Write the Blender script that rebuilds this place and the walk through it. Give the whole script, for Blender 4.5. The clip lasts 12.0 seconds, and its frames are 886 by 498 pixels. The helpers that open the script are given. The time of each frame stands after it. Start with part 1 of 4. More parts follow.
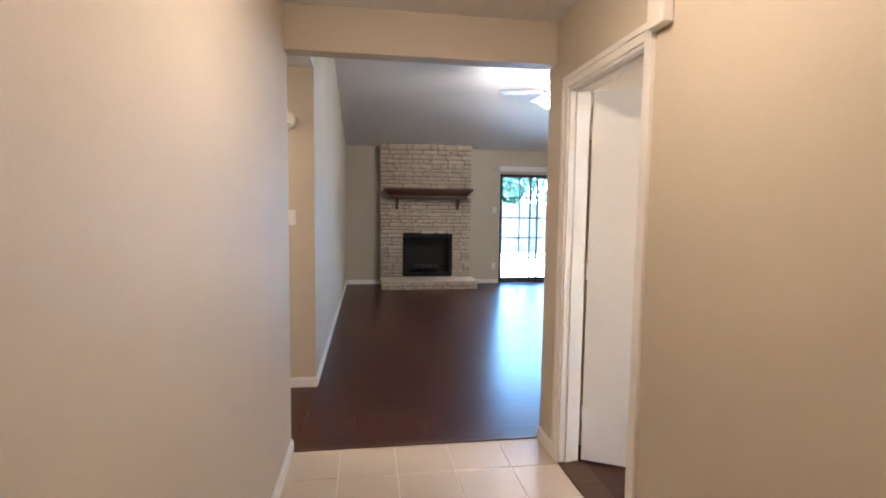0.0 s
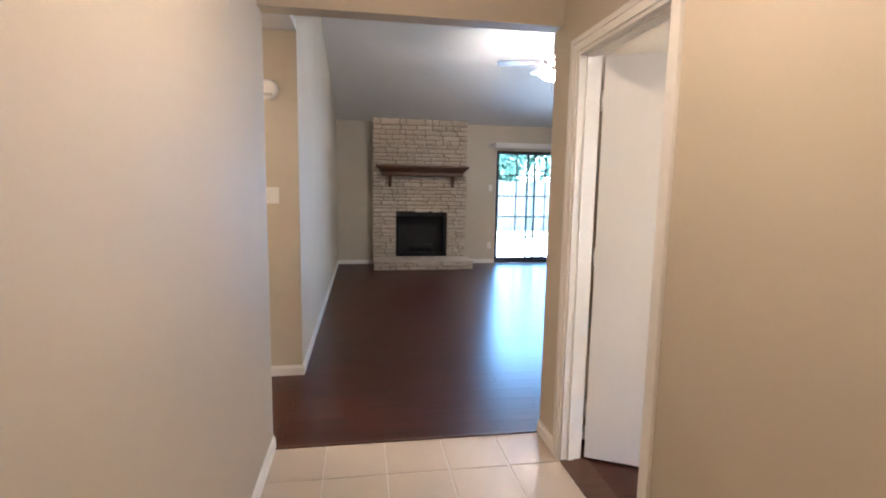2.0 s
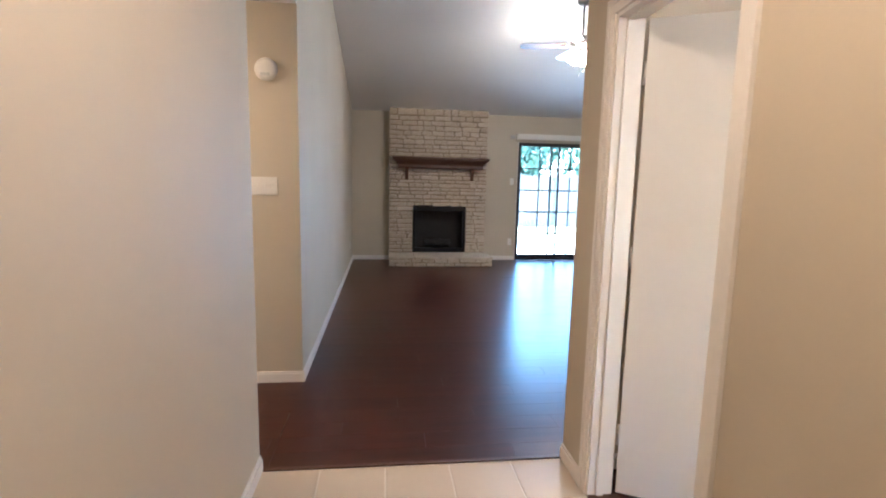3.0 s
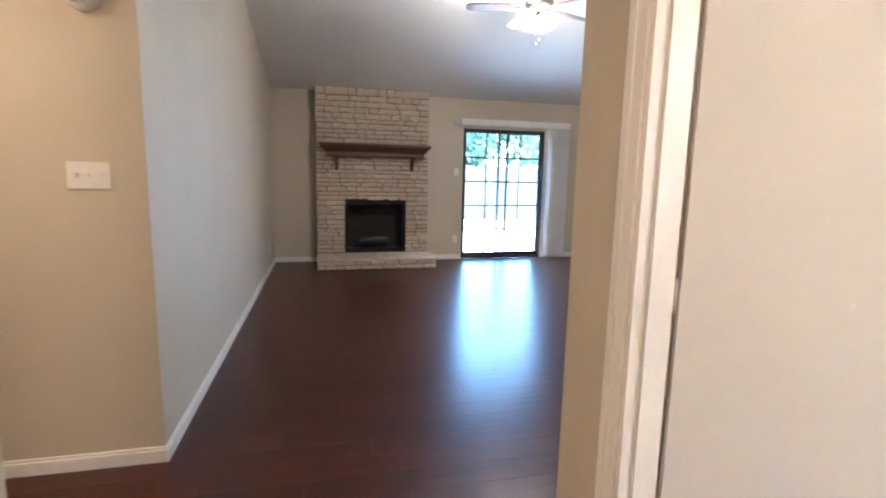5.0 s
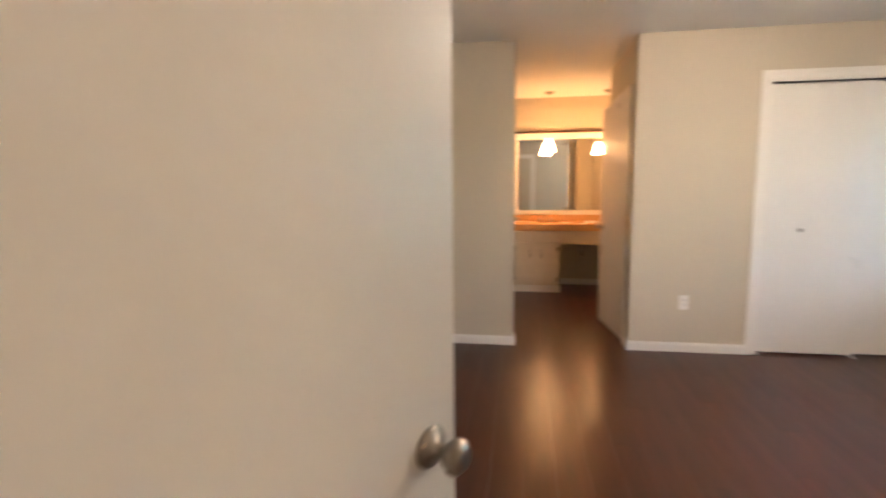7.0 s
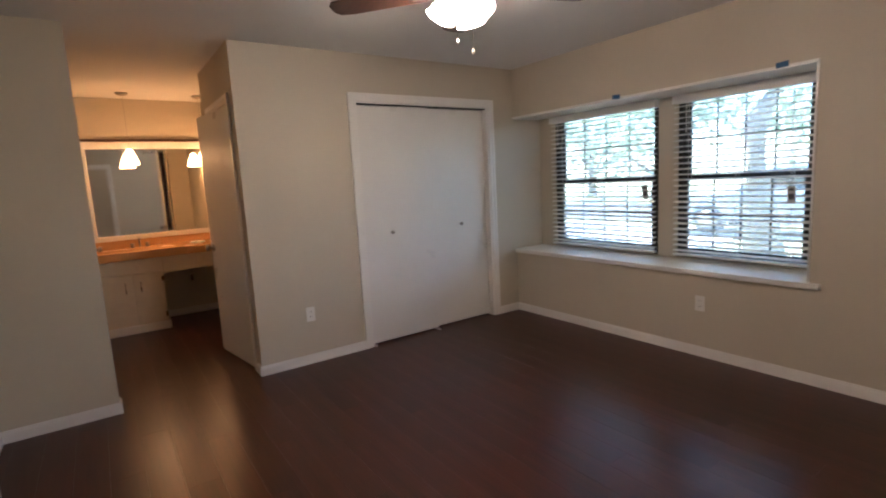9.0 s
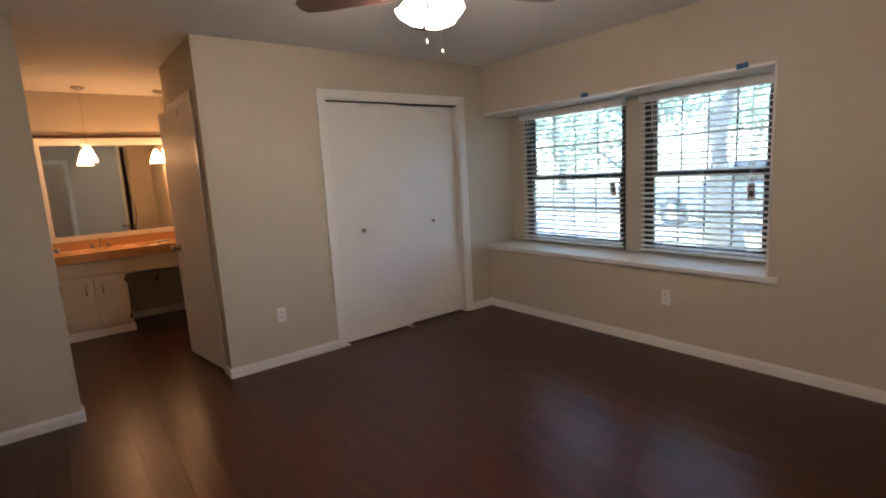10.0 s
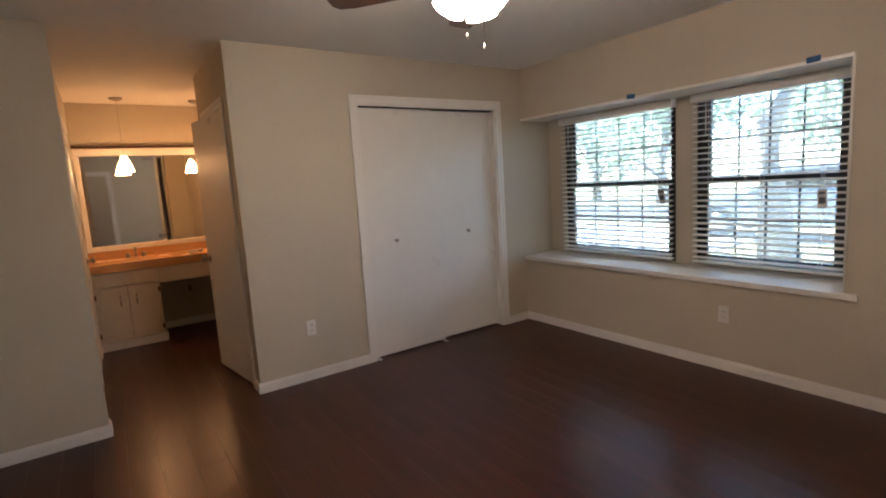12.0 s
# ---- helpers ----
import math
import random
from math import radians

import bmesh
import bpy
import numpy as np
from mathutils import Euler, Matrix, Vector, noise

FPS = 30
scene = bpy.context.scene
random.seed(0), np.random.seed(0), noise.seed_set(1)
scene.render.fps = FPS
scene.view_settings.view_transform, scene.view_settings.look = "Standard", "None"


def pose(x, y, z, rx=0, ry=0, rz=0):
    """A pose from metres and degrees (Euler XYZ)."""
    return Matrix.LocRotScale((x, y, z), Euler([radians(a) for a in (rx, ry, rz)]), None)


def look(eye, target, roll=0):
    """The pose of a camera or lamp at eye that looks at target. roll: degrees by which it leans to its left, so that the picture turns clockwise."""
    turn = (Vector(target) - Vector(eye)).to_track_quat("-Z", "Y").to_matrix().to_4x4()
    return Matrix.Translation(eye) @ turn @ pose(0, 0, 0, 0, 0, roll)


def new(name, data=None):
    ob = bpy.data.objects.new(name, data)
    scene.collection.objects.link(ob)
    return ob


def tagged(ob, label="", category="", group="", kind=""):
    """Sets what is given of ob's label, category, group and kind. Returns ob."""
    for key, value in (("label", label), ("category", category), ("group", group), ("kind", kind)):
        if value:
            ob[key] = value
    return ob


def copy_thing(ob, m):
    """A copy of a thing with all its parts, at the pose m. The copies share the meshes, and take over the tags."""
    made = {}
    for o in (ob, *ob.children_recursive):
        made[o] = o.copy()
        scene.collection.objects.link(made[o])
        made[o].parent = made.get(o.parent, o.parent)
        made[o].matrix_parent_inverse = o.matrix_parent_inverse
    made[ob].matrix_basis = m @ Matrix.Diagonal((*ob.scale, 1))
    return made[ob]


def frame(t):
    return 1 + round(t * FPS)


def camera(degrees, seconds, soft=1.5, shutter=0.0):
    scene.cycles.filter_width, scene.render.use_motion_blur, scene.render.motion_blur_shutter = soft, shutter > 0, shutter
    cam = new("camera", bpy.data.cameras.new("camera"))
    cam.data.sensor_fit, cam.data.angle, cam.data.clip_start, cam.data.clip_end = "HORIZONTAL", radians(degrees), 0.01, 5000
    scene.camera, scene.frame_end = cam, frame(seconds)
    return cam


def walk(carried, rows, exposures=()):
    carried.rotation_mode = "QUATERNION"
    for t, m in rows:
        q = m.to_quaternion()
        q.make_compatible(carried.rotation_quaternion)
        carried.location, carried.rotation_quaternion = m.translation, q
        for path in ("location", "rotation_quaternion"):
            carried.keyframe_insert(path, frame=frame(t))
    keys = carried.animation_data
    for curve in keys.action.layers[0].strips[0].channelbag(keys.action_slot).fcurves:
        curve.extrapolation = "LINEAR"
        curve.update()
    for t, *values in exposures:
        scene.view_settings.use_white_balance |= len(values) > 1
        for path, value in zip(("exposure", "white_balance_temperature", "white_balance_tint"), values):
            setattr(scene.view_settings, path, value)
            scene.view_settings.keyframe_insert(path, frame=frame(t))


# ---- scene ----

SHADE_POWER, BED_POWER, PENDANT_POWER, HALL_POWER = 11.5, 17.0, 4.8, 3.9
EXPO = [(0.0, 4.85, 4850, 9), (3.2, 4.88, 4850, 9), (5.0, 4.98, 4950, 9), (5.5, 4.95, 5000, 9), (6.0, 4.6, 5250, 10), (6.5, 4.28, 5350, 10), (7.0, 4.12, 5450, 9), (7.6, 4.08, 5100, 8), (9.3, 2.9, 5200, 13), (12.0, 2.9, 5400, 13)]

# camera and walk
cam = camera(83.7, 12.0, soft=2.0, shutter=0.5)
PATH = [
    (0, (0.435, -2.829, 1.393, 85.45, -0.73, -8.56)),
    (0.5, (0.438, -2.820, 1.393, 84.75, -0.71, -8.88)),
    (1, (0.452, -2.786, 1.398, 83.98, -0.75, -9.18)),
    (1.5, (0.459, -2.713, 1.397, 83.44, -0.83, -9.36)),
    (2, (0.473, -2.592, 1.397, 82.89, -0.94, -9.17)),
    (2.5, (0.502, -2.421, 1.381, 82.62, -1.01, -8.32)),
    (3.2, (0.610, -2.178, 1.371, 82.12, -1.30, -6.43)),
    (5, (0.770, -1.324, 1.356, 81.42, -1.20, -13.33)),
    (5.5, (0.738, -1.218, 1.345, 82.95, -1.16, -27.20)),
    (6, (0.933, -0.915, 1.371, 83.82, -0.16, -47.03)),
    (6.5, (1.145, -0.807, 1.354, 83.17, 0.74, -62.68)),
    (7, (1.495, -0.766, 1.329, 82.66, 0.54, -81.03)),
    (7.6, (1.729, -0.760, 1.306, 83.42, 2.00, -101.00)),
    (9.5, (1.775, -0.745, 1.431, 81.32, 3.07, -127.61)),
    (10, (1.774, -0.755, 1.437, 81.04, 3.27, -128.22)),
    (10.5, (1.796, -0.770, 1.451, 80.96, 3.23, -128.09)),
    (11, (1.853, -0.795, 1.428, 81.66, 3.26, -127.14)),
    (11.5, (1.897, -0.824, 1.421, 82.13, 3.46, -125.62)),
    (12, (1.952, -0.842, 1.423, 82.33, 3.62, -124.65)),
]
walk(cam, [(t, pose(*p)) for t, p in PATH], exposures=EXPO)

# ---------------------------------------------------------------- world and light
SUN_ELEV, SUN_TURN = radians(58), radians(95)
world = bpy.data.worlds.new("world")
scene.world = world
world.use_nodes = True
wn = world.node_tree
sky = wn.nodes.new("ShaderNodeTexSky")
sky.sky_type, sky.sun_disc = "NISHITA", False
sky.sun_elevation, sky.sun_rotation = SUN_ELEV, SUN_TURN
wn.links.new(sky.outputs[0], wn.nodes["Background"].inputs[0])
wn.nodes["Background"].inputs[1].default_value = 0.15
sun = new("sun", bpy.data.lights.new("sun", "SUN"))
sun.data.energy, sun.data.angle, sun.data.color = 5.0, radians(0.5), (1.0, 0.95, 0.87)
sun.matrix_world = look((math.sin(SUN_TURN) * 30, math.cos(SUN_TURN) * 30, 48), (0, 0, 0))

# fill lamp added in the patio door's opening, boosting the sky's light indoors
door_fill = new("patio_fill", bpy.data.lights.new("patio_fill", "AREA"))
door_fill.data.shape, door_fill.data.size, door_fill.data.size_y = "RECTANGLE", 1.30, 1.95
door_fill.data.energy, door_fill.data.color = 2.3, (0.45, 0.68, 1.0)
door_fill.data.spread = radians(130)
door_fill.matrix_world = look((3.605, 6.505, 1.06), (3.605, 5.0, 0.75))

# ---------------------------------------------------------------- materials


def material(name, color, rough=0.6, metal=0.0, second=None, grain=(40.0, 0.15), stain=(3.0, 0.12), bump=0.0, bump_scale=200.0,
             emit=None, vary=0.0, spec=0.5, coat=0.0, stretch=(1, 1, 1), rough_var=0.08, random_tone=False, streak=False):
    m = bpy.data.materials.new(name)
    m.use_nodes = True
    n, link = m.node_tree.nodes, m.node_tree.links.new
    b = n["Principled BSDF"]
    b.inputs["Metallic"].default_value = metal
    b.inputs["Specular IOR Level"].default_value = spec
    b.inputs["Coat Weight"].default_value = coat
    b.inputs["Coat Roughness"].default_value = 0.15
    co = n.new("ShaderNodeTexCoord")
    mp = n.new("ShaderNodeMapping")
    mp.inputs["Scale"].default_value = stretch
    link(co.outputs["Object"], mp.inputs["Vector"])
    second = second or tuple(c * 0.72 for c in color)
    fine = n.new("ShaderNodeTexNoise")
    fine.inputs["Scale"].default_value, fine.inputs["Detail"].default_value = grain[0], 5
    link(mp.outputs[0], fine.inputs["Vector"])
    wide = n.new("ShaderNodeTexNoise")
    wide.inputs["Scale"].default_value, wide.inputs["Detail"].default_value = stain[0], 3
    link(mp.outputs[0], wide.inputs["Vector"])

    def contrast(src, amount):
        r = n.new("ShaderNodeMapRange")
        r.inputs["From Min"].default_value, r.inputs["From Max"].default_value = 0.3, 0.7
        r.inputs["To Min"].default_value, r.inputs["To Max"].default_value = 0.0, amount
        link(src, r.inputs["Value"])
        return r.outputs[0]
    add = n.new("ShaderNodeMath")
    link(contrast(fine.outputs[0], grain[1]), add.inputs[0])
    link(contrast(wide.outputs[0], stain[1]), add.inputs[1])
    total = add.outputs[0]
    if random_tone:
        info = n.new("ShaderNodeObjectInfo")
        more = n.new("ShaderNodeMath")
        more.operation = "MULTIPLY_ADD"
        more.inputs[1].default_value = vary
        link(info.outputs["Random"], more.inputs[0])
        link(total, more.inputs[2])
        total = more.outputs[0]
    mix = n.new("ShaderNodeMix")
    mix.data_type = "RGBA"
    mix.inputs["A"].default_value, mix.inputs["B"].default_value = (*color, 1), (*second, 1)
    link(total, mix.inputs["Factor"])
    link(mix.outputs["Result"], b.inputs["Base Color"])
    rr = n.new("ShaderNodeMapRange")
    rr.inputs["To Min"].default_value, rr.inputs["To Max"].default_value = max(rough - rough_var, 0.02), min(rough + rough_var, 1)
    link((fine if streak else wide).outputs[0], rr.inputs["Value"])
    link(rr.outputs[0], b.inputs["Roughness"])
    if bump:
        bt = n.new("ShaderNodeTexNoise")
        bt.inputs["Scale"].default_value, bt.inputs["Detail"].default_value = bump_scale, 2
        link(mp.outputs[0], bt.inputs["Vector"])
        bn = n.new("ShaderNodeBump")
        bn.inputs["Strength"].default_value, bn.inputs["Distance"].default_value = bump, 0.004
        link(bt.outputs[0], bn.inputs["Height"])
        link(bn.outputs[0], b.inputs["Normal"])
    if emit:
        b.inputs["Emission Color"].default_value = (*emit[0], 1)
        b.inputs["Emission Strength"].default_value = emit[1]
    return m


def glass_material(name, tint=(1, 1, 1), glare=0.0):
    m = bpy.data.materials.new(name)
    m.use_nodes = True
    n, link = m.node_tree.nodes, m.node_tree.links.new
    n.remove(n["Principled BSDF"])
    clear, gloss, mix, fres = (n.new(k) for k in ("ShaderNodeBsdfTransparent", "ShaderNodeBsdfGlossy", "ShaderNodeMixShader", "ShaderNodeFresnel"))
    clear.inputs[0].default_value = (*tint, 1)
    gloss.inputs["Roughness"].default_value = 0.02
    fres.inputs[0].default_value = 1.45
    link(fres.outputs[0], mix.inputs[0])
    link(clear.outputs[0], mix.inputs[1])
    link(gloss.outputs[0], mix.inputs[2])
    out = mix.outputs[0]
    # white translucent share that washes out the view, standing in for glare
    if glare:
        scatter, veil = n.new("ShaderNodeBsdfTranslucent"), n.new("ShaderNodeMixShader")
        scatter.inputs[0].default_value = (0.86, 0.88, 0.88, 1)
        veil.inputs[0].default_value = glare
        link(out, veil.inputs[1])
        link(scatter.outputs[0], veil.inputs[2])
        out = veil.outputs[0]
    link(out, n["Material Output"].inputs[0])
    return m


def leaf_material(name, a, b):
    m = bpy.data.materials.new(name)
    m.use_nodes = True
    n, link = m.node_tree.nodes, m.node_tree.links.new
    n.remove(n["Principled BSDF"])
    geo, ramp, dif, tra, mix = (n.new(k) for k in ("ShaderNodeNewGeometry", "ShaderNodeMix", "ShaderNodeBsdfDiffuse", "ShaderNodeBsdfTranslucent", "ShaderNodeMixShader"))
    ramp.data_type = "RGBA"
    ramp.inputs["A"].default_value, ramp.inputs["B"].default_value = (*a, 1), (*b, 1)
    link(geo.outputs["Random Per Island"], ramp.inputs["Factor"])
    link(ramp.outputs["Result"], dif.inputs[0])
    link(ramp.outputs["Result"], tra.inputs[0])
    mix.inputs[0].default_value = 0.4
    link(dif.outputs[0], mix.inputs[1])
    link(tra.outputs[0], mix.inputs[2])
    link(mix.outputs[0], n["Material Output"].inputs[0])
    return m


M_WALL = material("wall_paint", (0.54, 0.483, 0.375), 0.6, second=(0.49, 0.437, 0.335), grain=(60, 0.12), stain=(1.3, 0.4), bump=0.10, bump_scale=110)
M_CEIL = material("ceiling_paint", (0.74, 0.73, 0.71), 0.8, second=(0.66, 0.65, 0.62), grain=(90, 0.3), stain=(1.0, 0.3), bump=0.5, bump_scale=160)
M_TRIM = material("trim_paint", (0.8, 0.78, 0.74), 0.35, second=(0.7, 0.67, 0.61), grain=(30, 0.2), stain=(4, 0.3), bump=0.06, bump_scale=60)
M_DOOR = material("door_paint", (0.76, 0.74, 0.70), 0.3, second=(0.68, 0.66, 0.61), grain=(25, 0.15), stain=(2.2, 0.35), bump=0.08, bump_scale=70)
M_TILE = material("ceramic_tile", (0.55, 0.475, 0.375), 0.42, second=(0.42, 0.34, 0.26), grain=(30, 0.06), stain=(2, 0.1), bump=0.0, vary=0.12, random_tone=True)
M_GROUT = material("grout", (0.72, 0.67, 0.59), 0.9, grain=(120, 0.4), bump=0.3)
M_PLANK = material("floor_plank", (0.078, 0.021, 0.0115), 0.29, second=(0.026, 0.008, 0.0055), grain=(2.0, 0.5), stain=(0.7, 0.4), bump=0.0,
                   vary=0.3, random_tone=True, stretch=(1, 18, 18), rough_var=0.05, spec=0.36)
M_GAP = material("floor_gap", (0.012, 0.006, 0.005), 0.7)
M_STONE = material("limestone", (0.68, 0.61, 0.5), 0.85, second=(0.45, 0.37, 0.27), grain=(45, 0.45), stain=(9, 0.4), bump=0.9, bump_scale=55, vary=0.35, random_tone=True)
M_MORTAR = material("mortar", (0.31, 0.25, 0.18), 0.95, second=(0.22, 0.17, 0.12), grain=(80, 0.5), stain=(6, 0.4), bump=0.8, bump_scale=90)
M_WOOD = material("mantel_wood", (0.10, 0.045, 0.022), 0.42, second=(0.045, 0.02, 0.011), grain=(20, 0.6), stain=(3, 0.3), bump=0.2, bump_scale=40, stretch=(1, 10, 10))
M_SOOT = material("firebox_soot", (0.016, 0.015, 0.014), 0.75, second=(0.03, 0.027, 0.023), grain=(30, 0.5), stain=(5, 0.5), bump=0.4, bump_scale=60)
M_BLACK = material("black_metal", (0.015, 0.015, 0.016), 0.4, metal=0.6, grain=(60, 0.2))
M_BRONZE = material("bronze_aluminium", (0.028, 0.026, 0.025), 0.38, metal=0.5, second=(0.045, 0.04, 0.036), grain=(80, 0.3), stain=(5, 0.2))
M_NICKEL = material("satin_nickel", (0.36, 0.33, 0.29), 0.3, metal=1.0, grain=(90, 0.2), stain=(10, 0.2))
M_PLASTIC = material("white_plastic", (0.78, 0.76, 0.71), 0.4, grain=(50, 0.1), stain=(9, 0.15))
M_BLIND = material("blind_slat", (0.82, 0.81, 0.78), 0.5, second=(0.74, 0.73, 0.7), grain=(40, 0.15), stain=(5, 0.2))
M_TAPE = material("painter_tape", (0.02, 0.09, 0.22), 0.7, grain=(120, 0.3), bump=0.2)
M_TAG = material("paper_tag", (0.5, 0.49, 0.47), 0.8, grain=(60, 0.3))
M_INK = material("tag_ink", (0.06, 0.06, 0.065), 0.8)
M_COUNTER = material("tan_laminate", (0.62, 0.36, 0.14), 0.25, second=(0.52, 0.28, 0.10), grain=(50, 0.3), stain=(4, 0.3))
M_CABINET = material("cabinet_paint", (0.7, 0.64, 0.52), 0.4, second=(0.55, 0.48, 0.36), grain=(22, 0.25), stain=(4, 0.4), bump=0.1, bump_scale=50)
M_BRASS = material("aged_brass", (0.20, 0.13, 0.055), 0.35, metal=1.0, second=(0.09, 0.06, 0.03), grain=(60, 0.4))
M_BLADE = material("fan_blade_wood", (0.085, 0.04, 0.024), 0.35, second=(0.045, 0.022, 0.014), grain=(16, 0.5), stain=(3, 0.3), stretch=(1, 8, 8))
M_SHADE = material("frosted_shade", (0.9, 0.86, 0.78), 0.4, emit=((1.0, 0.74, 0.50), SHADE_POWER))
M_SHADE_BED = material("frosted_shade_bedroom", (0.9, 0.86, 0.78), 0.4, emit=((1.0, 0.72, 0.48), BED_POWER))
M_PENDANT = material("pendant_glass", (0.9, 0.82, 0.7), 0.4, emit=((1.0, 0.46, 0.15), PENDANT_POWER))
M_HALLGLASS = material("hall_lamp_glass", (0.9, 0.86, 0.78), 0.4, emit=((1.0, 0.64, 0.36), HALL_POWER))
M_GLASS = glass_material("window_glass", (0.93, 0.97, 0.97))
# bedroom panes with the bright yard's glare put in as a pale veil
M_GLARE_GLASS = glass_material("glare_window_glass", (0.93, 0.97, 0.97), 0.14)
M_MIRROR = material("mirror_silver", (0.86, 0.88, 0.87), 0.03, metal=1.0, second=(0.82, 0.85, 0.84), grain=(3, 0.1), stain=(2, 0.1), rough_var=0.012)
M_GRASS = material("lawn", (0.26, 0.27, 0.14), 0.95, second=(0.36, 0.33, 0.2), grain=(6, 0.5), stain=(0.5, 0.6), bump=0.8, bump_scale=30)
M_CONCRETE = material("concrete", (0.66, 0.64, 0.6), 0.9, second=(0.36, 0.34, 0.31), grain=(40, 0.4), stain=(1.2, 0.4), bump=0.3, bump_scale=80)
M_ASPHALT = material("asphalt", (0.06, 0.06, 0.062), 0.92, grain=(90, 0.5), bump=0.5)
M_FENCE = material("fence_cedar", (0.17, 0.16, 0.15), 0.85, second=(0.11, 0.10, 0.095), grain=(12, 0.5), stain=(2, 0.4), stretch=(6, 6, 1), vary=0.3, random_tone=True)
M_BARK = material("bark", (0.24, 0.21, 0.18), 0.95, second=(0.13, 0.11, 0.09), grain=(14, 0.6), bump=1.0, bump_scale=18, stretch=(3, 3, 1))
M_LEAF = leaf_material("leaf", (0.18, 0.24, 0.13), (0.26, 0.31, 0.18))
M_LEAF_DARK = leaf_material("leaf_dark", (0.07, 0.125, 0.095), (0.12, 0.18, 0.14))
M_SIDING = material("brick_exterior", (0.32, 0.2, 0.15), 0.9, grain=(30, 0.4), bump=0.4, bump_scale=60)
M_CARPAINT = material("car_paint", (0.26, 0.30, 0.35), 0.25, metal=0.3, coat=1.0, grain=(80, 0.1))
M_RUBBER = material("tyre_rubber", (0.02, 0.02, 0.02), 0.85, grain=(60, 0.3))
M_CARGLASS = material("car_glass", (0.02, 0.025, 0.03), 0.06, spec=0.8)
M_ROOF = material("roof_shingle", (0.12, 0.11, 0.10), 0.9, grain=(25, 0.5), bump=0.6, bump_scale=40)

# ---------------------------------------------------------------- building helpers


def box(bm, x0, x1, y0, y1, z0, z1, bevel=0.0):
    vs = [bm.verts.new(p) for p in ((x0, y0, z0), (x1, y0, z0), (x1, y1, z0), (x0, y1, z0), (x0, y0, z1), (x1, y0, z1), (x1, y1, z1), (x0, y1, z1))]
    fs = [bm.faces.new([vs[i] for i in f]) for f in ((3, 2, 1, 0), (4, 5, 6, 7), (0, 1, 5, 4), (1, 2, 6, 5), (2, 3, 7, 6), (3, 0, 4, 7))]
    if bevel:
        edges = {e for f in fs for e in f.edges}
        bmesh.ops.bevel(bm, geom=list(edges), offset=bevel, segments=2, affect="EDGES", profile=0.5)
    return vs


def pierced(u0, u1, z0, z1, t0, t1, holes, along="x"):
    """One wall sheet with thickness; holes are (u, u, z, z) openings through it. along: the axis of u."""
    us = sorted({u0, u1, *[h[0] for h in holes], *[h[1] for h in holes]})
    zs = sorted({z0, z1, *[h[2] for h in holes], *[h[3] for h in holes]})
    bm = bmesh.new()
    grid = {}

    def vert(i, j, t):
        if (i, j, t) not in grid:
            w = t1 if t else t0
            grid[i, j, t] = bm.verts.new((us[i], w, zs[j]) if along == "x" else (w, us[i], zs[j]))
        return grid[i, j, t]

    def solid(i, j):
        if not (0 <= i < len(us) - 1 and 0 <= j < len(zs) - 1):
            return False
        cu, cz = (us[i] + us[i + 1]) / 2, (zs[j] + zs[j + 1]) / 2
        return not any(h[0] < cu < h[1] and h[2] < cz < h[3] for h in holes)
    for i in range(len(us) - 1):
        for j in range(len(zs) - 1):
            if not solid(i, j):
                continue
            for t in (0, 1):
                bm.faces.new([vert(i, j, t), vert(i + 1, j, t), vert(i + 1, j + 1, t), vert(i, j + 1, t)])
            for di, dj, a, b in ((-1, 0, (0, 0), (0, 1)), (1, 0, (1, 0), (1, 1)), (0, -1, (0, 0), (1, 0)), (0, 1, (0, 1), (1, 1))):
                if not solid(i + di, j + dj):
                    p, q = (i + a[0], j + a[1]), (i + b[0], j + b[1])
                    bm.faces.new([vert(*p, 0), vert(*q, 0), vert(*q, 1), vert(*p, 1)])
    bmesh.ops.recalc_face_normals(bm, faces=bm.faces)
    return bm


def boxes(*items, bevel=0.0):
    bm = bmesh.new()
    for it in items:
        box(bm, *it, bevel=bevel)
    return bm


def lathe(profile, steps=24, wave=0.0, waves=6):
    """Turned body about z from (radius, height) pairs; wave ruffles the last ring."""
    bm = bmesh.new()
    rings = []
    last = len(profile) - 1
    for i, (r, z) in enumerate(profile):
        ring = []
        for k in range(steps):
            a = 2 * math.pi * k / steps
            rr = r * (1 + wave * math.cos(waves * a) * (i / last) ** 2)
            ring.append(bm.verts.new((rr * math.cos(a), rr * math.sin(a), z)))
        rings.append(ring)
    for a, b in zip(rings, rings[1:]):
        for k in range(steps):
            bm.faces.new((a[k], a[(k + 1) % steps], b[(k + 1) % steps], b[k]))
    if profile[0][0] > 1e-4:
        bm.faces.new(list(reversed(rings[0])))
    if profile[-1][0] > 1e-4:
        bm.faces.new(rings[-1])
    bmesh.ops.remove_doubles(bm, verts=bm.verts, dist=1e-5)
    bmesh.ops.recalc_face_normals(bm, faces=bm.faces)
    for f in bm.faces:
        f.smooth = True
    return bm


def moved(bm, m):
    bmesh.ops.transform(bm, matrix=m, verts=bm.verts)
    return bm


